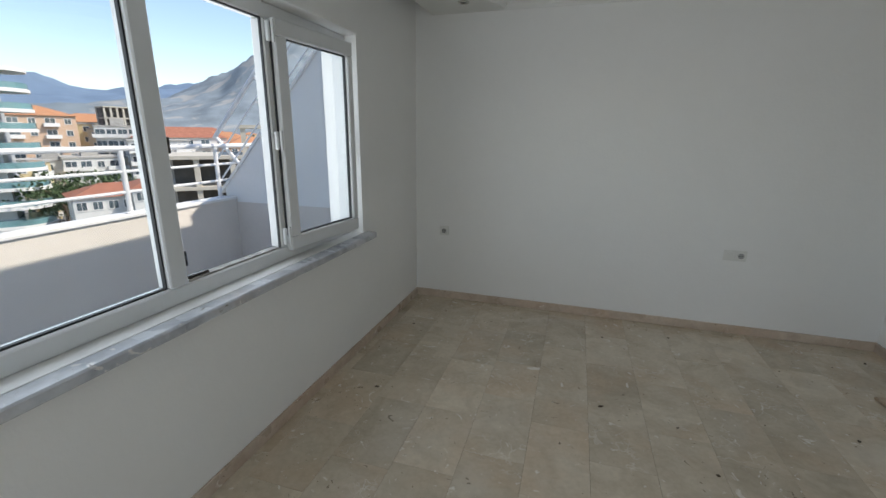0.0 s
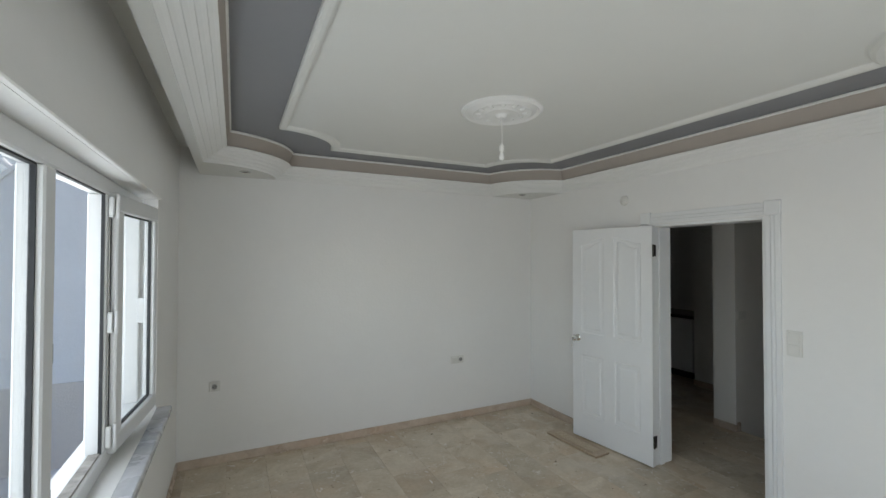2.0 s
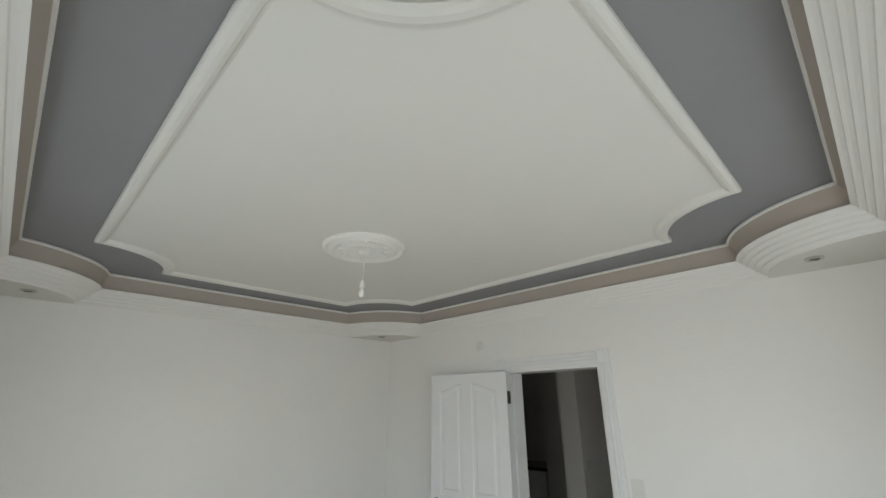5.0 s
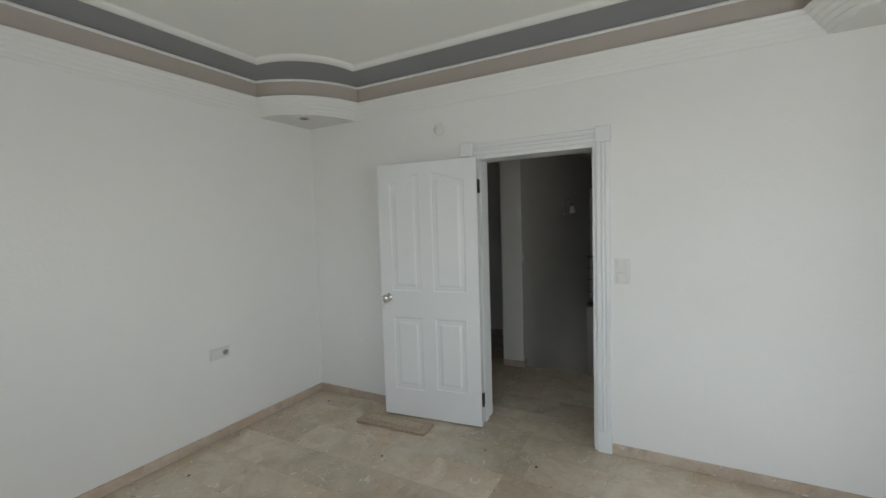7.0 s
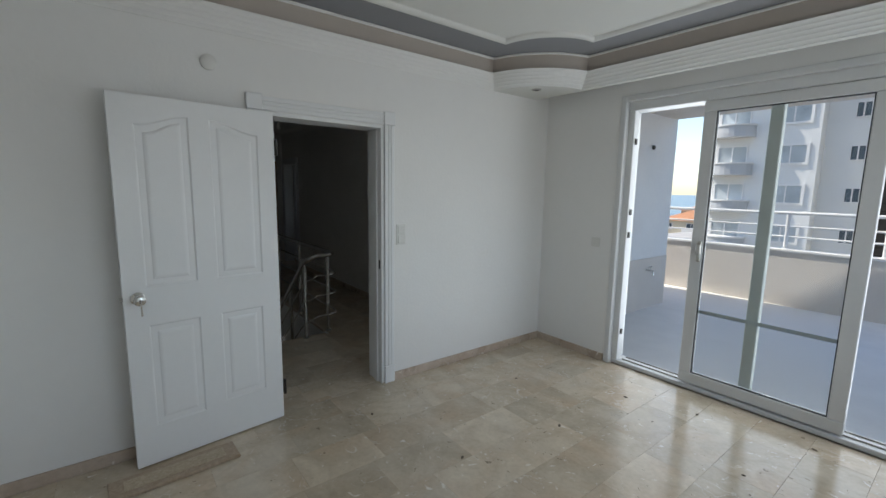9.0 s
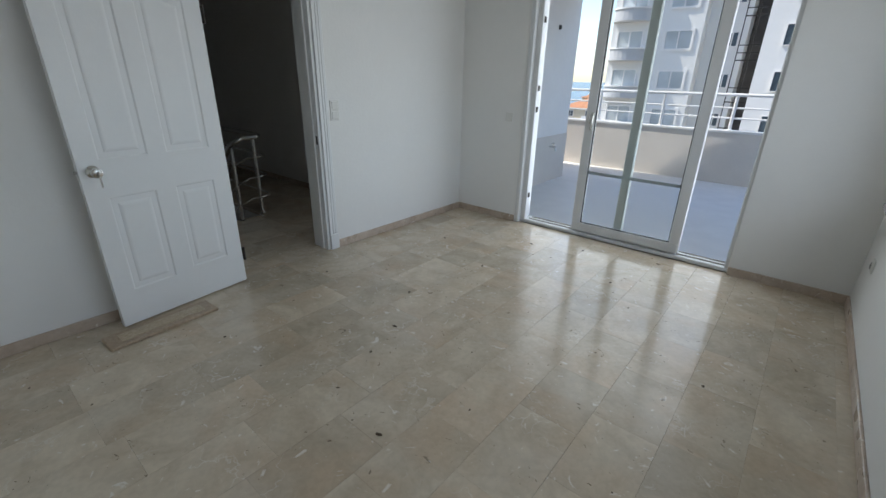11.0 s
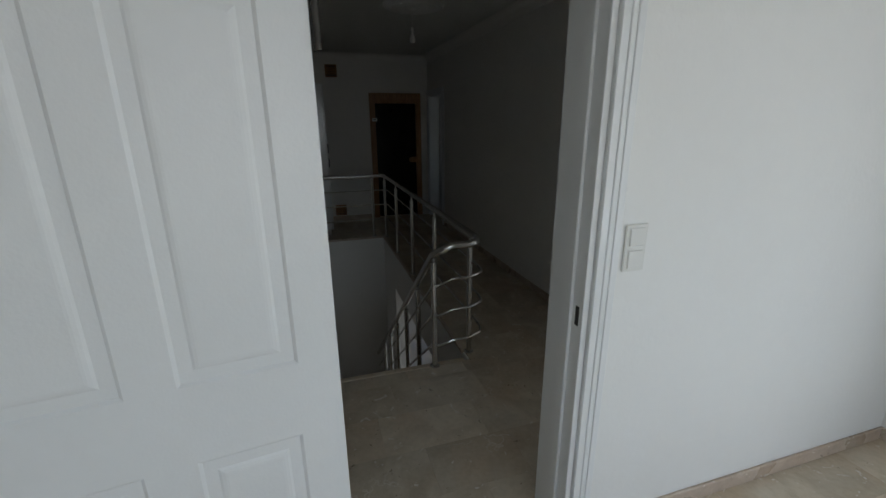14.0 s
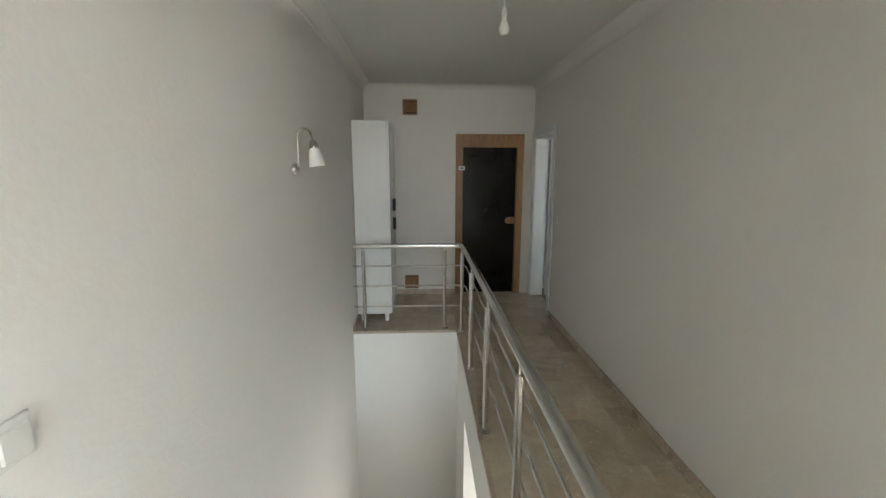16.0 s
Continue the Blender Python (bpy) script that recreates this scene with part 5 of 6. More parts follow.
# scrub tones shifted to blue-grey, standing for haze over the nearer slopes
M_HILLNEAR = base_mat("haze_tinted_scrub", (0.215, 0.25, 0.275), 0.95, var=0.3, var_scale=0.012, spec=0.1)
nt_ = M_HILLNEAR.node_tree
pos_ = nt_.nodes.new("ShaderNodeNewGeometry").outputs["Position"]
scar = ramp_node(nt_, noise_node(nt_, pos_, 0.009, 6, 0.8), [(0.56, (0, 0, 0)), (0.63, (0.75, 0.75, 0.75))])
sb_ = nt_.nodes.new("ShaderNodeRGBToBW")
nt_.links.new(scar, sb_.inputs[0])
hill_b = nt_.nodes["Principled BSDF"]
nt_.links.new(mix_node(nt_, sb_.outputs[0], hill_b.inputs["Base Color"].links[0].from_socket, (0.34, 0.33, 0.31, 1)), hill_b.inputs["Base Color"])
M_GREENHOUSE = base_mat("greenhouse_film", (0.7, 0.72, 0.72), 0.5, var=0.08, var_scale=0.05)

bm = bmesh.new()
bmesh.ops.create_circle(bm, cap_ends=True, radius=4600, segments=64)
bmesh.ops.translate(bm, verts=bm.verts, vec=(0, 0, GZ))
structure("ground", bm, M_GROUND, "dry town ground reaching to the horizon", "ground")
structure("water", boxes((-4500, 4500, -4500, -260, GZ - 0.6, GZ + 0.2)), M_SEA, "blue sea beyond the town", "water")
structure("road", boxes((-135, -60, 40, 70, GZ, GZ + 0.05)), M_ASPHALT, "asphalt yard between the houses", "road")


def window_mesh(w, hgt, trim, glass=None):
    bm = bmesh.new()
    box(bm, -w / 2, w / 2, -0.03, 0.04, -hgt / 2, hgt / 2)
    for f in bm.faces:
        f.material_index = 1
    n0 = len(bm.faces)
    t = trim
    for s in ((-w / 2 - t, w / 2 + t, -0.09, 0.02, hgt / 2, hgt / 2 + t), (-w / 2 - t, w / 2 + t, -0.12, 0.02, -hgt / 2 - t, -hgt / 2), (-w / 2 - t, -w / 2, -0.09, 0.02, -hgt / 2, hgt / 2), (w / 2, w / 2 + t, -0.09, 0.02, -hgt / 2, hgt / 2), (-0.04, 0.04, -0.06, 0.02, -hgt / 2, hgt / 2)):
        box(bm, *s)
    return mesh_of(bm, "window", [M_COPING, glass or M_WINGLASS])


def frame_mesh(w, hgt, t):
    """A window frame with a mullion, in one piece."""
    bm = bmesh.new()
    xs, zs = (-w / 2 - t, -w / 2, -0.04, 0.04, w / 2, w / 2 + t), (-hgt / 2 - t, -hgt / 2, hgt / 2, hgt / 2 + t)
    g = [[bm.verts.new((x, 0.02, z)) for z in zs] for x in xs]
    for i in range(5):
        for k in range(3):
            if not (k == 1 and i in (1, 3)):
                bm.faces.new((g[i][k], g[i + 1][k], g[i + 1][k + 1], g[i][k + 1]))
    out = bmesh.ops.extrude_face_region(bm, geom=bm.faces[:])
    bmesh.ops.translate(bm, verts=[e for e in out["geom"] if isinstance(e, bmesh.types.BMVert)], vec=(0, -0.11, 0))
    bmesh.ops.recalc_face_normals(bm, faces=bm.faces)
    return mesh_of(bm, "window", M_COPING)


def pane_mesh(w, hgt, glass):
    return mesh_of(boxes((-w / 4 + 0.02, w / 4 - 0.02, -0.03, 0.03, -hgt / 2, hgt / 2)), "pane", glass)


WIN_SMALL, WIN_TALL = window_mesh(1.3, 1.3, 0.12), window_mesh(2.0, 1.9, 0.1)
bm = bmesh.new()
box(bm, -1.6, 1.6, -1.2, 0.0, 0, 0.15)
box(bm, -1.6, 1.6, -1.2, -1.08, 0.15, 0.95)
box(bm, -1.6, -1.5, -1.08, 0.0, 0.15, 0.95)
box(bm, 1.5, 1.6, -1.08, 0.0, 0.15, 0.95)
BALCONY = mesh_of(bm, "balcony", M_COPING)
bm = bmesh.new()
box(bm, -1.6, 1.6, -1.2, 0.0, 0, 0.18)
BALCONY_SLAB = mesh_of(bm, "balcony", M_COPING)


def child(name, me, parent, at):
    ob = new(name, me)
    ob.matrix_basis = Matrix.Translation(at)
    ob.parent = parent
    return ob


def building(at, yaw, w, d, top, floors, bays, wall_mat, roof, label, balcony_bays=(), win=None, group="houses of the town"):
    """A block of flats; its front (-y in its own frame) is turned to face yaw."""
    ob = new("apartment_building")
    ob.matrix_basis = Matrix.Translation((at[0], at[1], GZ)) @ Matrix.Rotation(yaw, 4, "Z")
    tagged(ob, label, "building", group)
    H = top - GZ
    bm = boxes((-w / 2, w / 2, -d / 2, d / 2, 0, H))
    child("wall", mesh_of(bm, "wall", wall_mat), ob, (0, 0, 0))
    bm = bmesh.new()
    if roof == "flat":
        box(bm, -w / 2 - 0.2, w / 2 + 0.2, -d / 2 - 0.2, d / 2 + 0.2, H, H + 0.4)
        box(bm, -w * 0.15, w * 0.15, -d * 0.15, d * 0.2, H + 0.4, H + 2.2)
        rm = M_ROOFGREY
    else:
        rm = M_ROOFRED if roof == "red" else M_ROOFORANGE
        e = 0.5
        rise = min(w, d) * 0.22
        low = [bm.verts.new(p) for p in ((-w / 2 - e, -d / 2 - e, H), (w / 2 + e, -d / 2 - e, H), (w / 2 + e, d / 2 + e, H), (-w / 2 - e, d / 2 + e, H))]
        k = max(0.1, w / 2 - d / 2)
        r0, r1 = bm.verts.new((-k, 0, H + rise)), bm.verts.new((k, 0, H + rise))
        for f in ((low[0], low[1], r1, r0), (low[1], low[2], r1), (low[2], low[3], r0, r1), (low[3], low[0], r0), low[::-1]):
            bm.faces.new(f)
        bmesh.ops.recalc_face_normals(bm, faces=bm.faces)
    child("roof", mesh_of(bm, "roof", rm), ob, (0, 0, 0))
    fh = 3.0
    for f in range(floors):
        z = H - fh * (f + 1) + 1.6
        for b in range(bays):
            x = -w / 2 + w * (b + 0.5) / bays
            if b in balcony_bays:
                child("balcony", BALCONY, ob, (x, -d / 2, z - 1.4))
                child("window", WIN_TALL, ob, (x, -d / 2, z - 0.2))
            else:
                child("window", win or WIN_SMALL, ob, (x, -d / 2, z))
        for sgn in (-1, 1):
            o = child("window", WIN_SMALL, ob, (sgn * w / 2, 0, z))
            o.matrix_basis = Matrix.Translation((sgn * w / 2, 0, z)) @ Matrix.Rotation(radians(90 * sgn), 4, "Z")
    return ob


def polar(theta, dist):
    """A place theta degrees to the west of north."""
    a = radians(theta)
    return (-math.sin(a) * dist, math.cos(a) * dist)


def facing(theta, turn=0.0):
    return radians(theta + turn)


TOWN = [
    (63.0, 132, 13, 12, -5.4, 4, 4, 3, "flat", "yellow block of flats with small balconies", (1, 3), 12),
    (59.4, 140, 10, 10, -5.6, 4, 3, 1, "flat", "white block of flats beside the yard", (0, 2), -8),
    (56.5, 138, 11, 11, -5.0, 4, 4, 1, "flat", "cream block of flats with long balconies", (0, 1, 3), 6),
    (53.2, 142, 12, 11, -5.2, 4, 4, 0, "flat", "cream block of flats behind the trees", (1, 2), -5),
    (50.2, 150, 10, 11, -5.8, 4, 4, 1, "flat", "white block of flats behind the sheds", (1, 2), -5),
    (61.2, 190, 12, 12, -1.0, 5, 4, 0, "orange", "cream block of flats with an orange roof", (1, 2), 5),
    (57.6, 196, 12, 12, -2.0, 5, 4, 3, "flat", "yellow block of flats with loggias", (0, 2), -5),
    (58.8, 240, 14, 12, 2.5, 5, 4, 2, "orange", "peach block of flats with a tiled roof", (1, 3), 5),
    (60.6, 160, 18, 12, 5.0, 6, 5, 2, "orange", "peach block of flats with an orange roof", (1, 3), 10),
    (58.0, 175, 16, 12, 3.2, 6, 5, 3, "flat", "yellow block of flats further back", (2,), -12),
    (56.0, 185, 18, 12, 4.0, 6, 5, 2, "orange", "peach block of flats with a tiled roof", (0, 4), 8),
    (53.0, 170, 17, 12, 1.6, 6, 5, 0, "flat", "cream block of flats with a flat roof", (1, 3), -10),
    (48.3, 145, 22, 13, -0.2, 5, 6, 1, "red", "white house block with a dark red roof", (1, 4), 5),
    (44.0, 150, 17, 12, -1.2, 5, 5, 1, "orange", "white house with an orange tiled roof", (2,), -8),
    (41.0, 135, 15, 11, -2.2, 4, 4, 2, "orange", "peach house with an orange tiled roof", (1,), 14),
    (46.0, 205, 20, 12, 0.5, 5, 5, 2, "red", "peach house with a red tiled roof", (1, 3), 0),
    (50.5, 135, 13, 10, -1.0, 5, 4, 4, "flat", "grey block of flats", (0, 3), 6),
    (38.0, 170, 20, 12, -2.0, 5, 5, 0, "orange", "cream house with an orange tiled roof", (0, 4), 4),
    (34.5, 150, 16, 12, -3.5, 4, 4, 1, "red", "white house with a red tiled roof", (2,), -6),
]
for th, ds, w, d, tz, fl, by, col, rf, lab, bal, turn in TOWN:
    building(polar(th, ds), facing(th, turn), w, d, tz, fl, by, M_FACADES[col], rf, lab, bal)
rt = random.Random(11)
for k in range(95):
    th, ds = rt.uniform(30, 70), rt.uniform(200, 640)
    rf = rt.choice(("flat", "orange", "orange", "red"))
    col = rt.choice((0, 0, 1, 1, 2, 3))
    building(polar(th, ds), facing(th, rt.uniform(-30, 30)), rt.uniform(9, 19), 11, rt.uniform(-9, -3.5) + ds * 0.006, 3, 4, M_FACADES[col], rf, "distant %s house with %s" % (("cream", "white", "peach", "yellow")[col], "a flat roof" if rf == "flat" else "a tiled roof"), (rt.randrange(4),))
for k in range(26):
    th, ds = rt.uniform(20, 60), rt.uniform(500, 1300)
    x, y = polar(th, ds)
    bm = bmesh.new()
    L = rt.uniform(25, 60)
    prism(bm, [(-9, 0), (9, 0), (9, 2.5), (4.5, 4), (0, 2.5), (-4.5, 4), (-9, 2.5)], 0, -L, L)
    g = part("greenhouse", bm, M_GREENHOUSE)
    g.matrix_basis = Matrix.Translation((x, y, GZ + 2)) @ Matrix.Rotation(facing(th, rt.uniform(-20, 20)), 4, "Z")
    tagged(g, "long white plastic greenhouse in the plain", "greenhouse", "greenhouses of the plain")

# white modern tower with curved balcony slabs
tw = new("apartment_tower")
tx, ty = polar(65.6, 108)
tw.matrix_basis = Matrix.Translation((tx, ty, GZ)) @ Matrix.Rotation(facing(66, -10), 4, "Z")
tagged(tw, "white modern apartment tower with teal glass balconies", "building")
child("wall", mesh_of(boxes((-9, 6, -5, 9, 0, 29)), "wall", M_FACADES[4]), tw, (0, 0, 0))
child("wall", mesh_of(boxes((-2.5, 5.5, -5.08, -5.01, 14, 28)), "wall", M_WINGLASS), tw, (0, 0, 0))


def round_slab(r, hgt, mat_):
    bm = bmesh.new()
    pts = [(6 + r * math.cos(radians(a)), -2 + r * math.sin(radians(a))) for a in range(-100, 81, 15)]
    prism(bm, [(-9, -2 - r * 0.95), *pts, (4, -2 + r)], 2, 0, hgt)
    return mesh_of(bm, "balcony", mat_)


rs_, rg_ = round_slab(5.0, 0.55, M_COPING), round_slab(4.8, 0.95, M_TEAL)
for f in range(9):
    z = 29 - 3.2 * f
    child("balcony", rs_, tw, (0, 0, z - 0.4))
    if f:
        child("balcony_glass", rg_, tw, (0, 0, z + 0.15))

# bare concrete frames still being built
def frame_building(at, yaw, w, d, top, floors, cols, label, base=None):
    ob = new("concrete_frame")
    ob.matrix_basis = Matrix.Translation((at[0], at[1], GZ if base is None else base)) @ Matrix.Rotation(yaw, 4, "Z")
    tagged(ob, label, "building", "unfinished concrete buildings")
    H = top - (GZ if base is None else base)
    if base is None:
        # dark box inside the frame, coloured for the shade of its open storeys
        child("shade_core", mesh_of(boxes((-w * 0.45, w * 0.45, -d * 0.1, d * 0.5, 0, H - 0.3)), "shade_core", M_RECESS_SHADE), ob, (0, 0, 0))
    sl = mesh_of(boxes((-w / 2, w / 2, -d / 2, d / 2, 0, 0.35)), "slab", M_CONCRETE)
    co = mesh_of(boxes((-0.25, 0.25, -0.25, 0.25, 0, 2.75)), "column", M_CONCRETE)
    for f in range(floors):
        child("slab", sl, ob, (0, 0, H - 3.1 * f - 0.35))
        for c in range(cols):
            for yy in (-d / 2 + 0.4, d / 2 - 0.4):
                child("column", co, ob, (-w / 2 + 0.4 + (w - 0.8) * c / (cols - 1), yy, H - 3.1 * f - 3.1))


frame_building(polar(53.6, 165), facing(54, 15), 8.5, 8, 8.2, 5, 6, "dark unfinished concrete building frame above the roofs")
frame_building(polar(38.0, 55), facing(38, 4), 24, 10, -0.9, 5, 8, "bare cream concrete building frame with open storeys")
frame_building(polar(36.5, 55), facing(38, 4), 11, 8, 2.2, 1, 5, "open concrete roof storey on the building frame", base=-0.9)
# flag and banner on the front of the concrete frame
M_FLAGRED = base_mat("red_flag_cloth", (0.55, 0.02, 0.03), 0.8, var=0.15, var_scale=1.5)
M_FLAGWHITE = base_mat("white_flag_cloth", (0.80, 0.80, 0.80), 0.8, var=0.08, var_scale=1.5)


def cloth(w, hgt, seed):
    """A hanging cloth with soft folds, in the local xz plane, hung from its top edge."""
    bm = bmesh.new()
    nx, nz = 16, 12
    g = [[bm.verts.new((w * (i / nx - 0.5), 0.06 * math.sin(i * 0.8 + seed) * (0.2 + k / nz), -hgt * k / nz)) for k in range(nz + 1)] for i in range(nx + 1)]
    for i in range(nx):
        for k in range(nz):
            bm.faces.new((g[i][k], g[i + 1][k], g[i + 1][k + 1], g[i][k + 1]))
    r = bmesh.ops.extrude_face_region(bm, geom=bm.faces[:])
    bmesh.ops.translate(bm, verts=[v for v in r["geom"] if isinstance(v, bmesh.types.BMVert)], vec=(0, 0.012, 0))
    bmesh.ops.recalc_face_normals(bm, faces=bm.faces)
    return bm


def hung(name, label, theta, dist, z, w, hgt, mat_, seed):
    ob = new(name)
    x, y = polar(theta, dist)
    ob.matrix_basis = Matrix.Translation((x, y, z)) @ Matrix.Rotation(facing(theta, 0), 4, "Z")
    tagged(ob, label, name)
    child("cloth", mesh_of(cloth(w, hgt, seed), "cloth", mat_), ob, (0, 0, 0))
    child("pole", mesh_of(boxes((-w / 2 - 0.2, w / 2 + 0.2, -0.03, 0.03, 0, 0.06)), "pole", M_COPING), ob, (0, 0, 0))
    return ob


flag = hung("flag", "red flag with a white crescent and star on the building frame", 41.2, 48.5, -2.6, 2.6, 2.7, M_FLAGRED, 0.0)
bm = bmesh.new()
arc = []
for k in range(25):
    a = radians(90 + 40 + (360 - 80) * k / 24)
    arc.append((0.62 * math.cos(a), 0.62 * math.sin(a)))
inner = []
for k in range(25):
    a = radians(90 + 52 + (360 - 104) * k / 24)
    inner.append((0.50 * math.cos(a), 0.10 + 0.50 * math.sin(a)))
for k in range(24):
    q = [arc[k], arc[k + 1], inner[k + 1], inner[k]]
    bm.faces.new([bm.verts.new((u, -0.17, -v)) for u, v in q])
child("crescent", mesh_of(bm, "crescent", M_FLAGWHITE), flag, (0, 0, -1.25))
bm = bmesh.new()
star = []
for k in range(10):
    a, rr = radians(90 + 36 * k), (0.27 if k % 2 == 0 else 0.11)
    star.append(bm.verts.new((rr * math.cos(a), -0.17, rr * math.sin(a))))
bm.faces.new(star)
child("star", mesh_of(bm, "star", M_FLAGWHITE), flag, (0, 0, -2.05))
hung("banner", "white cloth banner beside the red flag", 38.6, 48.5, -2.6, 1.6, 2.3, M_FLAGWHITE, 1.3)
building(polar(53.7, 150), facing(54, -5), 9.5, 9, 2.4, 5, 4, M_FACADES[1], "flat", "white building with glazed balconies", (0, 1, 2, 3))
# low flat-roofed sheds near the house
for th, ds, w, d, tz, lab in ((55.0, 98, 13, 9, -9.6, "low building with a red tiled roof"), (49.5, 96, 14, 10, -8.2, "low white shed with a red tiled roof")):
    x, y = polar(th, ds)
    o = building((x, y), facing(th, 8), w, d, tz, 2, 6, M_FACADES[1], "red", lab)


# trees
def tree(at, hgt, spread, label, seed):
    r = random.Random(seed)
    ob = thing("tree", (at[0], at[1], GZ), label, "tree", "trees of the yard")
    bm = bmesh.new()
    top = Vector((at[0], at[1], GZ + hgt * 0.55))
    cyl(bm, (at[0], at[1], GZ), top, 0.35, 0.18, 8)
    tips = []
    for k in range(7):
        a = r.uniform(0, 6.28)
        tip = top + Vector((math.cos(a) * spread * 0.6, math.sin(a) * spread * 0.6, hgt * r.uniform(0.05, 0.35)))
        cyl(bm, top - Vector((0, 0, r.uniform(0, hgt * 0.2))), tip, 0.12, 0.04, 6)
        tips.append(tip)
    part("trunk", bm, M_BARK, ob)
    bm = bmesh.new()
    for k in range(900):
        c = r.choice(tips) if k % 3 else top
        u = Vector((r.gauss(0, 1), r.gauss(0, 1), r.gauss(0, 1))).normalized() * spread * 0.5 * r.random() ** 0.4
        p = c + Vector((u.x, u.y, u.z * 0.6))
        s = r.uniform(0.18, 0.42)
        q = Euler((r.uniform(0, 6), r.uniform(0, 6), r.uniform(0, 6))).to_matrix()
        vs = [bm.verts.new(p + q @ Vector(v) * s) for v in ((-1, -0.5, 0), (0.2, -0.8, 0.2), (1, 0.3, 0), (-0.1, 0.9, -0.2))]
        bm.faces.new(vs)
    part("crown", bm, M_LEAF, ob)


for i, (th, ds, hgt, sp) in enumerate(((59.2, 106, 11.5, 8.5), (56.6, 116, 11, 7), (62.4, 118, 8, 4.5), (51.8, 110, 9, 6), (49.0, 74, 7, 5), (46.5, 70, 6, 4.5), (51.0, 120, 12, 3.0), (42.0, 100, 8, 5), (60.0, 120, 8, 5))):
    tree(polar(th, ds), hgt, sp, "round green pine crown on a bare trunk" if hgt > 8 else "small leafy green street tree", i)


# mountains: two ranges
def range_mesh(dist, depth, t0, t1, height, name, mat_, label, seed):
    bm = bmesh.new()
    cols, rows = 300, 26
    g = []
    for i in range(cols + 1):
        th = t0 + (t1 - t0) * i / cols
        row = []
        for j in range(rows + 1):
            s = j / rows
            d = dist + depth * s
            x, y = polar(th, d)
            nz = noise.fractal(Vector((th * 0.09 + seed, s * 1.6, seed)), 0.9, 2.1, 6)
            z = GZ + height(th) * (s ** 0.8) * (1.0 + 0.32 * nz) if j else GZ - 5
            row.append(bm.verts.new((x, y, z)))
        g.append(row)
    for i in range(cols):
        for j in range(rows):
            bm.faces.new((g[i][j], g[i + 1][j], g[i + 1][j + 1], g[i][j + 1]))
    bmesh.ops.recalc_face_normals(bm, faces=bm.faces)
    for f in bm.faces:
        f.smooth = True
    return structure(name, bm, mat_, label, "mountain")


def near_height(th):
    """Crest of the near mountain by bearing, falling to foothills westwards."""
    marks = ((-40, 560), (20, 590), (28, 540), (34, 470), (40, 400), (44, 300), (49, 190), (56, 120), (70, 95), (95, 70))
    for (a, p), (b, q) in zip(marks, marks[1:]):
        if th <= b:
            return p + (q - p) * (th - a) / (b - a)
    return 70


range_mesh(2900, 1300, -40, 130, lambda th: 395 + 35 * math.sin(th * 0.21), "backdrop_far_range", M_HILL, "mountain range on the horizon, coloured blue for haze", 3.1)
range_mesh(1500, 1100, -40, 95, near_height, "backdrop_near_mountain", M_HILLNEAR, "scrubby mountain above the plain, tinted blue-grey for haze", 7.7)

# large apartment block facing the south terrace
sb = new("apartment_block")
SBX, SBY = 4.4, -36.0
sb.matrix_basis = Matrix.Translation((SBX, SBY, GZ))
tagged(sb, "tall pale grey apartment block with white-trimmed windows", "building")
M_SB = base_mat("pale_grey_render", (0.74, 0.73, 0.70), 0.85, bump=0.2, bump_scale=8, var=0.04, var_scale=0.3)
TOPZ = 34
child("wall", mesh_of(boxes((2.8, 9.5, -10, 0.0, 0, TOPZ)), "wall", M_SB), sb, (0, 0, 0))
child("wall", mesh_of(boxes((-22, -1.2, -10, 1.2, 0, TOPZ)), "wall", M_SB), sb, (0, 0, 0))
# back of the stair recess, its shade put in as a dark colour
child("wall", mesh_of(boxes((-1.2, 0.1, -10, -3.0, 0, TOPZ)), "wall", M_RECESS_SHADE), sb, (0, 0, 0))
child("wall", mesh_of(boxes((0.1, 2.8, -10, -1.3, 0, TOPZ)), "wall", M_SB), sb, (0, 0, 0))
child("roof", mesh_of(boxes((-22.5, 10.0, -10.5, 1.7, TOPZ, TOPZ + 0.5)), "roof", M_ROOFGREY), sb, (0, 0, 0))
M_CURTAIN = base_mat("curtained_window", (0.50, 0.54, 0.55), 0.15, var=0.45, var_scale=0.5)
trimwin, plainwin, tallcurtain, plainwin_s = [(frame_mesh(w, hg, t), pane_mesh(w, hg, gl), w) for w, hg, t, gl in ((1.8, 1.2, 0.17, M_CURTAIN), (1.7, 1.2, 0.06, M_WINGLASS), (1.9, 1.7, 0.08, M_CURTAIN), (0.7, 0.9, 0.06, M_WINGLASS))]


def block_window(kind, at):
    fr, pn, w = kind
    o = child("window", fr, sb, at)
    o.matrix_basis = o.matrix_basis @ half
    for sx in (-1, 1):
        child("pane", pn, o, (sx * (w / 4 + 0.01), 0, 0))


stair_bar = mesh_of(boxes((-0.75, 0.75, -0.04, 0.04, 0, 0.08), (-0.75, 0.75, -0.04, 0.04, 0.5, 0.56), (-0.75, 0.75, -0.04, 0.04, 1.0, 1.06), (-0.75, -0.69, -0.04, 0.04, 0, 3.0), (0.69, 0.75, -0.04, 0.04, 0, 3.0), (-0.1, -0.04, -0.04, 0.04, 0, 3.0)), "lattice", M_DARKMETAL)
bm = bmesh.new()
pr = [(1.45 * math.cos(radians(a)), 1.3 * math.sin(radians(a))) for a in range(0, 181, 15)]
prism(bm, pr, 2, 0, 0.25)
prism(bm, [(x * 0.97, y * 0.97) for x, y in pr], 2, 0.25, 0.85)
sb_balc = mesh_of(bm, "balcony", M_FACADES[4])
bm = bmesh.new()
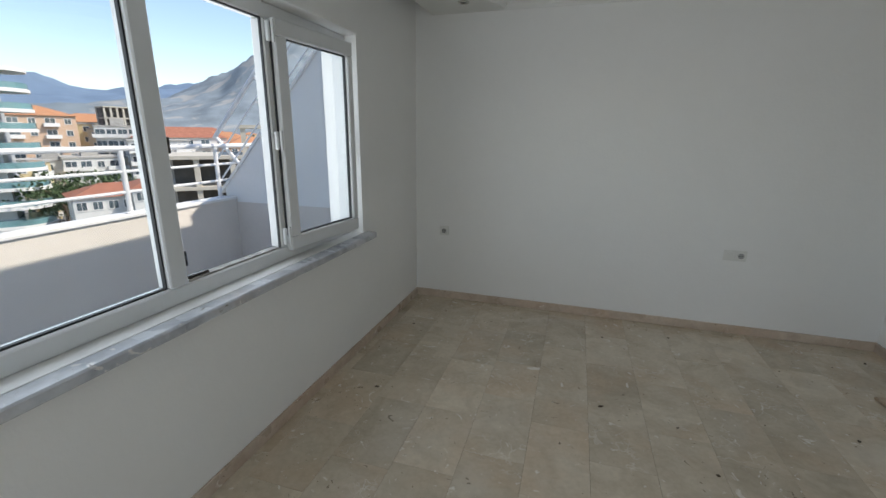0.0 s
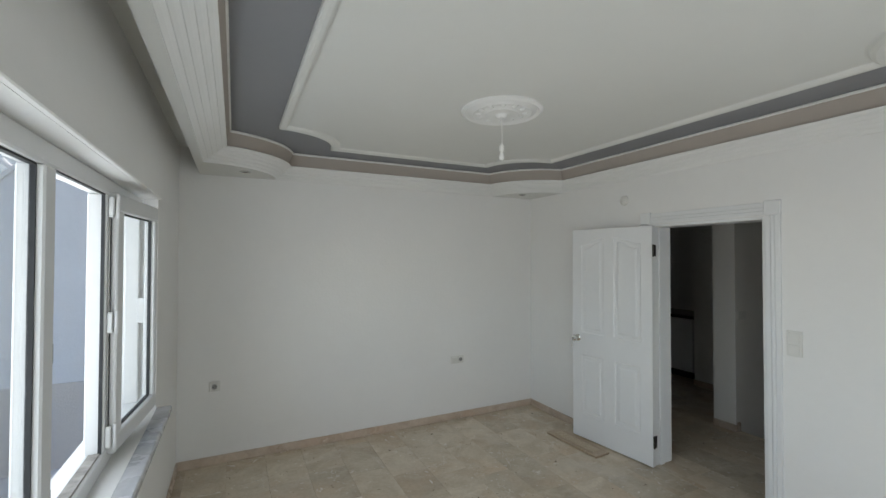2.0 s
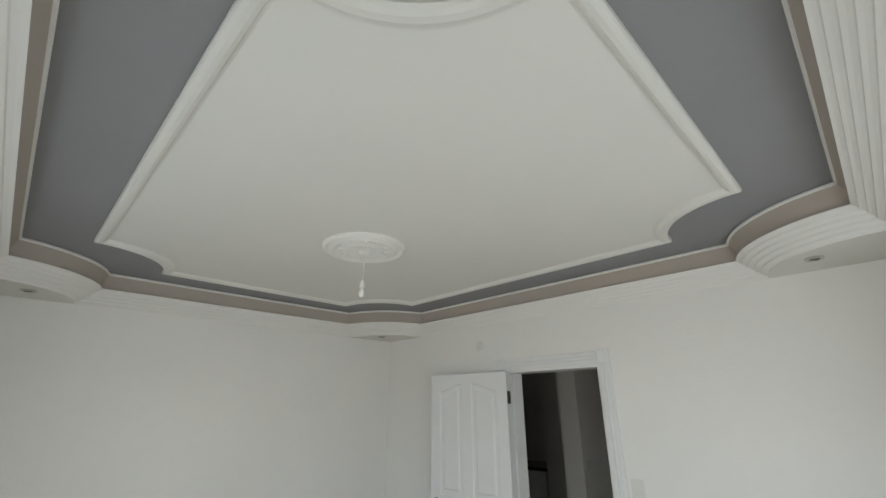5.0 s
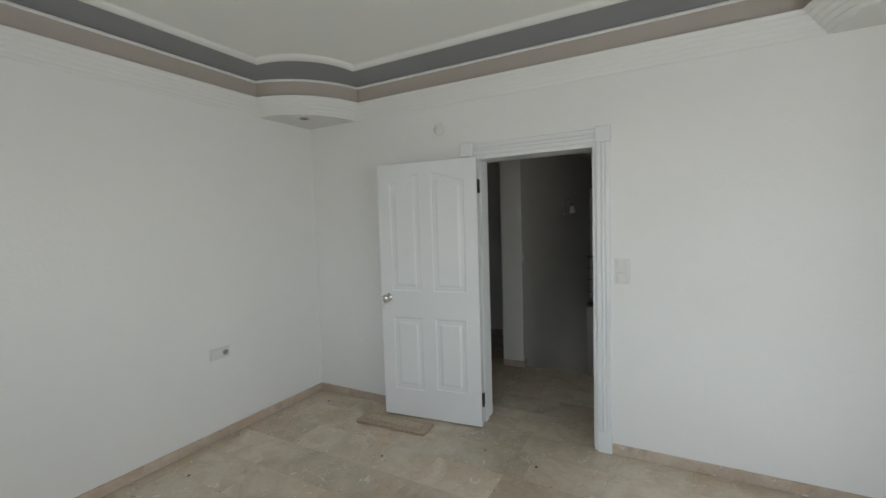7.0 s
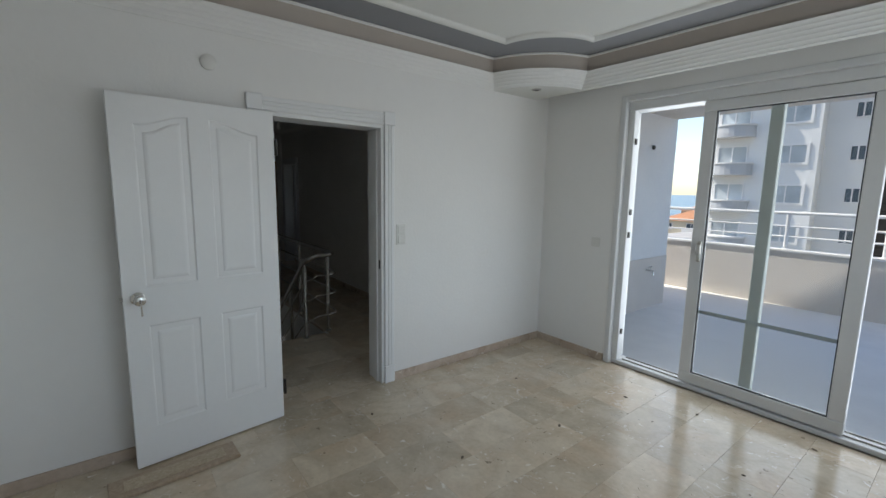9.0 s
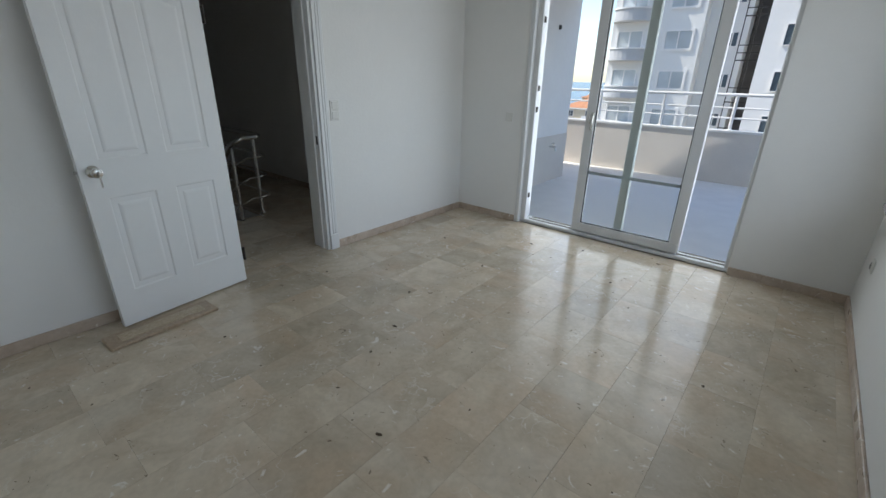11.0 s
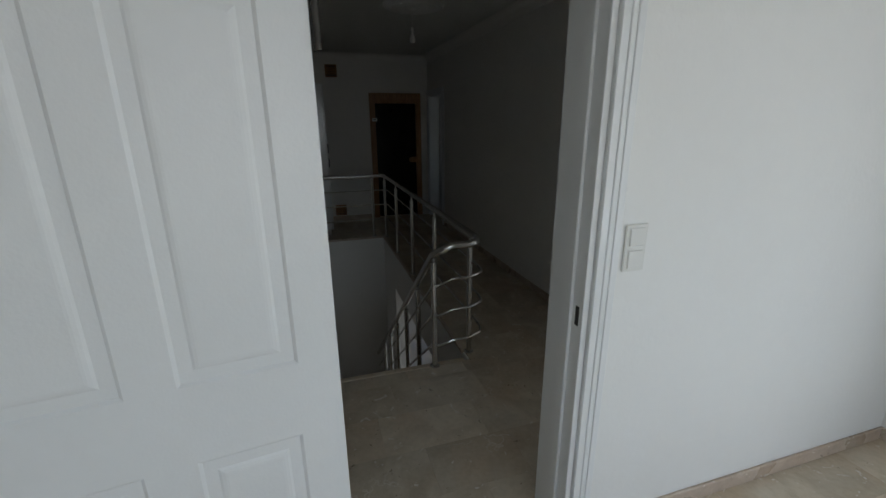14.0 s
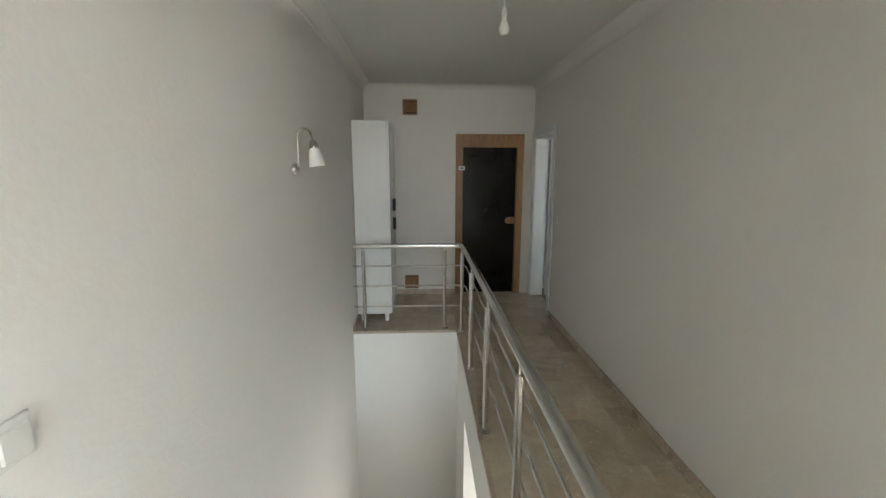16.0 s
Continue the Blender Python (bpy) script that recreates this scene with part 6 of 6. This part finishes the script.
prism(bm, [(x * 1.03, y * 1.03) for x, y in pr], 2, 0.85, 0.95)
sb_lip = mesh_of(bm, "balcony_rail", M_COPING)
half = Matrix.Rotation(math.pi, 4, "Z")
for f in range(15):
    z = -GZ - 2.15 + 2.85 * (f - 5)
    if z < 1 or z > TOPZ - 2:
        continue
    for x, me, yy in ((4.35, trimwin, 0.0), (1.0, plainwin_s, -1.3), (-3.2, plainwin, 1.2), (-7.0, plainwin, 1.2), (-11.0, plainwin, 1.2), (-15.0, plainwin, 1.2)):
        block_window(me, (x, yy, z + 0.9))
    block_window(tallcurtain, (8.0, 0.0, z + 0.75))
    child("balcony", sb_balc, sb, (8.0, 0.0, z - 0.55))
    child("balcony_rail", sb_lip, sb, (8.0, 0.0, z - 0.55))
    child("stair_lattice", stair_bar, sb, (-0.4, -0.2, z - 0.6))
for k, (x, y, w, tz, col) in enumerate(((27, -75, 14, -6, 3), (40, -110, 20, -5, 0), (34, -160, 22, -6, 1), (52, -150, 20, -4, 2))):
    building((x, y), math.pi, w, 11, tz, 4, 4, M_FACADES[col], "orange" if k % 2 else "flat", "block of flats between the terrace and the sea", (1,))

# crumbs of mortar and dry leaves left on the room floor
rd = random.Random(9)
M_CRUMB = base_mat("brown_crumbs", (0.10, 0.075, 0.05), 0.9, var=0.4, var_scale=30)
bm = bmesh.new()
for k in range(60):
    x, y = rd.uniform(XW + 0.1, XE - 0.1), rd.uniform(YS + 0.1, YN - 0.1)
    s_ = rd.choice((0.003, 0.004, 0.005, 0.009))
    bmesh.ops.create_icosphere(bm, subdivisions=1, radius=1, matrix=Matrix.Translation((x, y, s_ * 0.3)) @ Matrix.Rotation(rd.uniform(0, 6), 4, "Z") @ Matrix.Diagonal((s_ * rd.uniform(1, 2.4), s_, s_ * 0.4, 1)))
tagged(part("floor_debris", bm, M_CRUMB), "small brown crumbs and leaf bits strewn on the floor", "debris", kind="stuff")

# ---------- marble slabs of the floors ----------
rng = random.Random(5)
lay_slabs(room_floor, XW + 0.002, XE - 0.001, YS - 0.02, YN - 0.002, "y", 0.14, 0.2955, rng)
W0, W1, WY, HS, HN, HE = WELL_X0 - 0.031, WELL_X1 + 0.013, WELL_Y0 - 0.013, HALL_S - 0.13, HALL_N, HALL_E + 0.05
lay_slabs(hall_floor, XE + 0.001, HX0, HS, HN, "y", 0.14, 0.2955, rng, lambda x, y: not DOOR_Y0 - 0.25 < y < DOOR_Y1 + 0.25)
lay_slabs(hall_floor, HX0, W0, HS, HN, "y", 0.14, 0.2955, rng)
lay_slabs(hall_floor, W0, HE, HS, WY, "x", HS, 0.2955, rng)
lay_slabs(hall_floor, W1, HE, WY, HN, "x", HS, 0.2955, rng)
lay_slabs(hall_floor, HX0, COL_X, HN, 4.4, "y", 0.14, 0.2955, rng)
lay_slabs(hall_floor, COL_X, 4.64, HALL_N + 0.22, 4.4, "y", 0.14, 0.2955, rng)
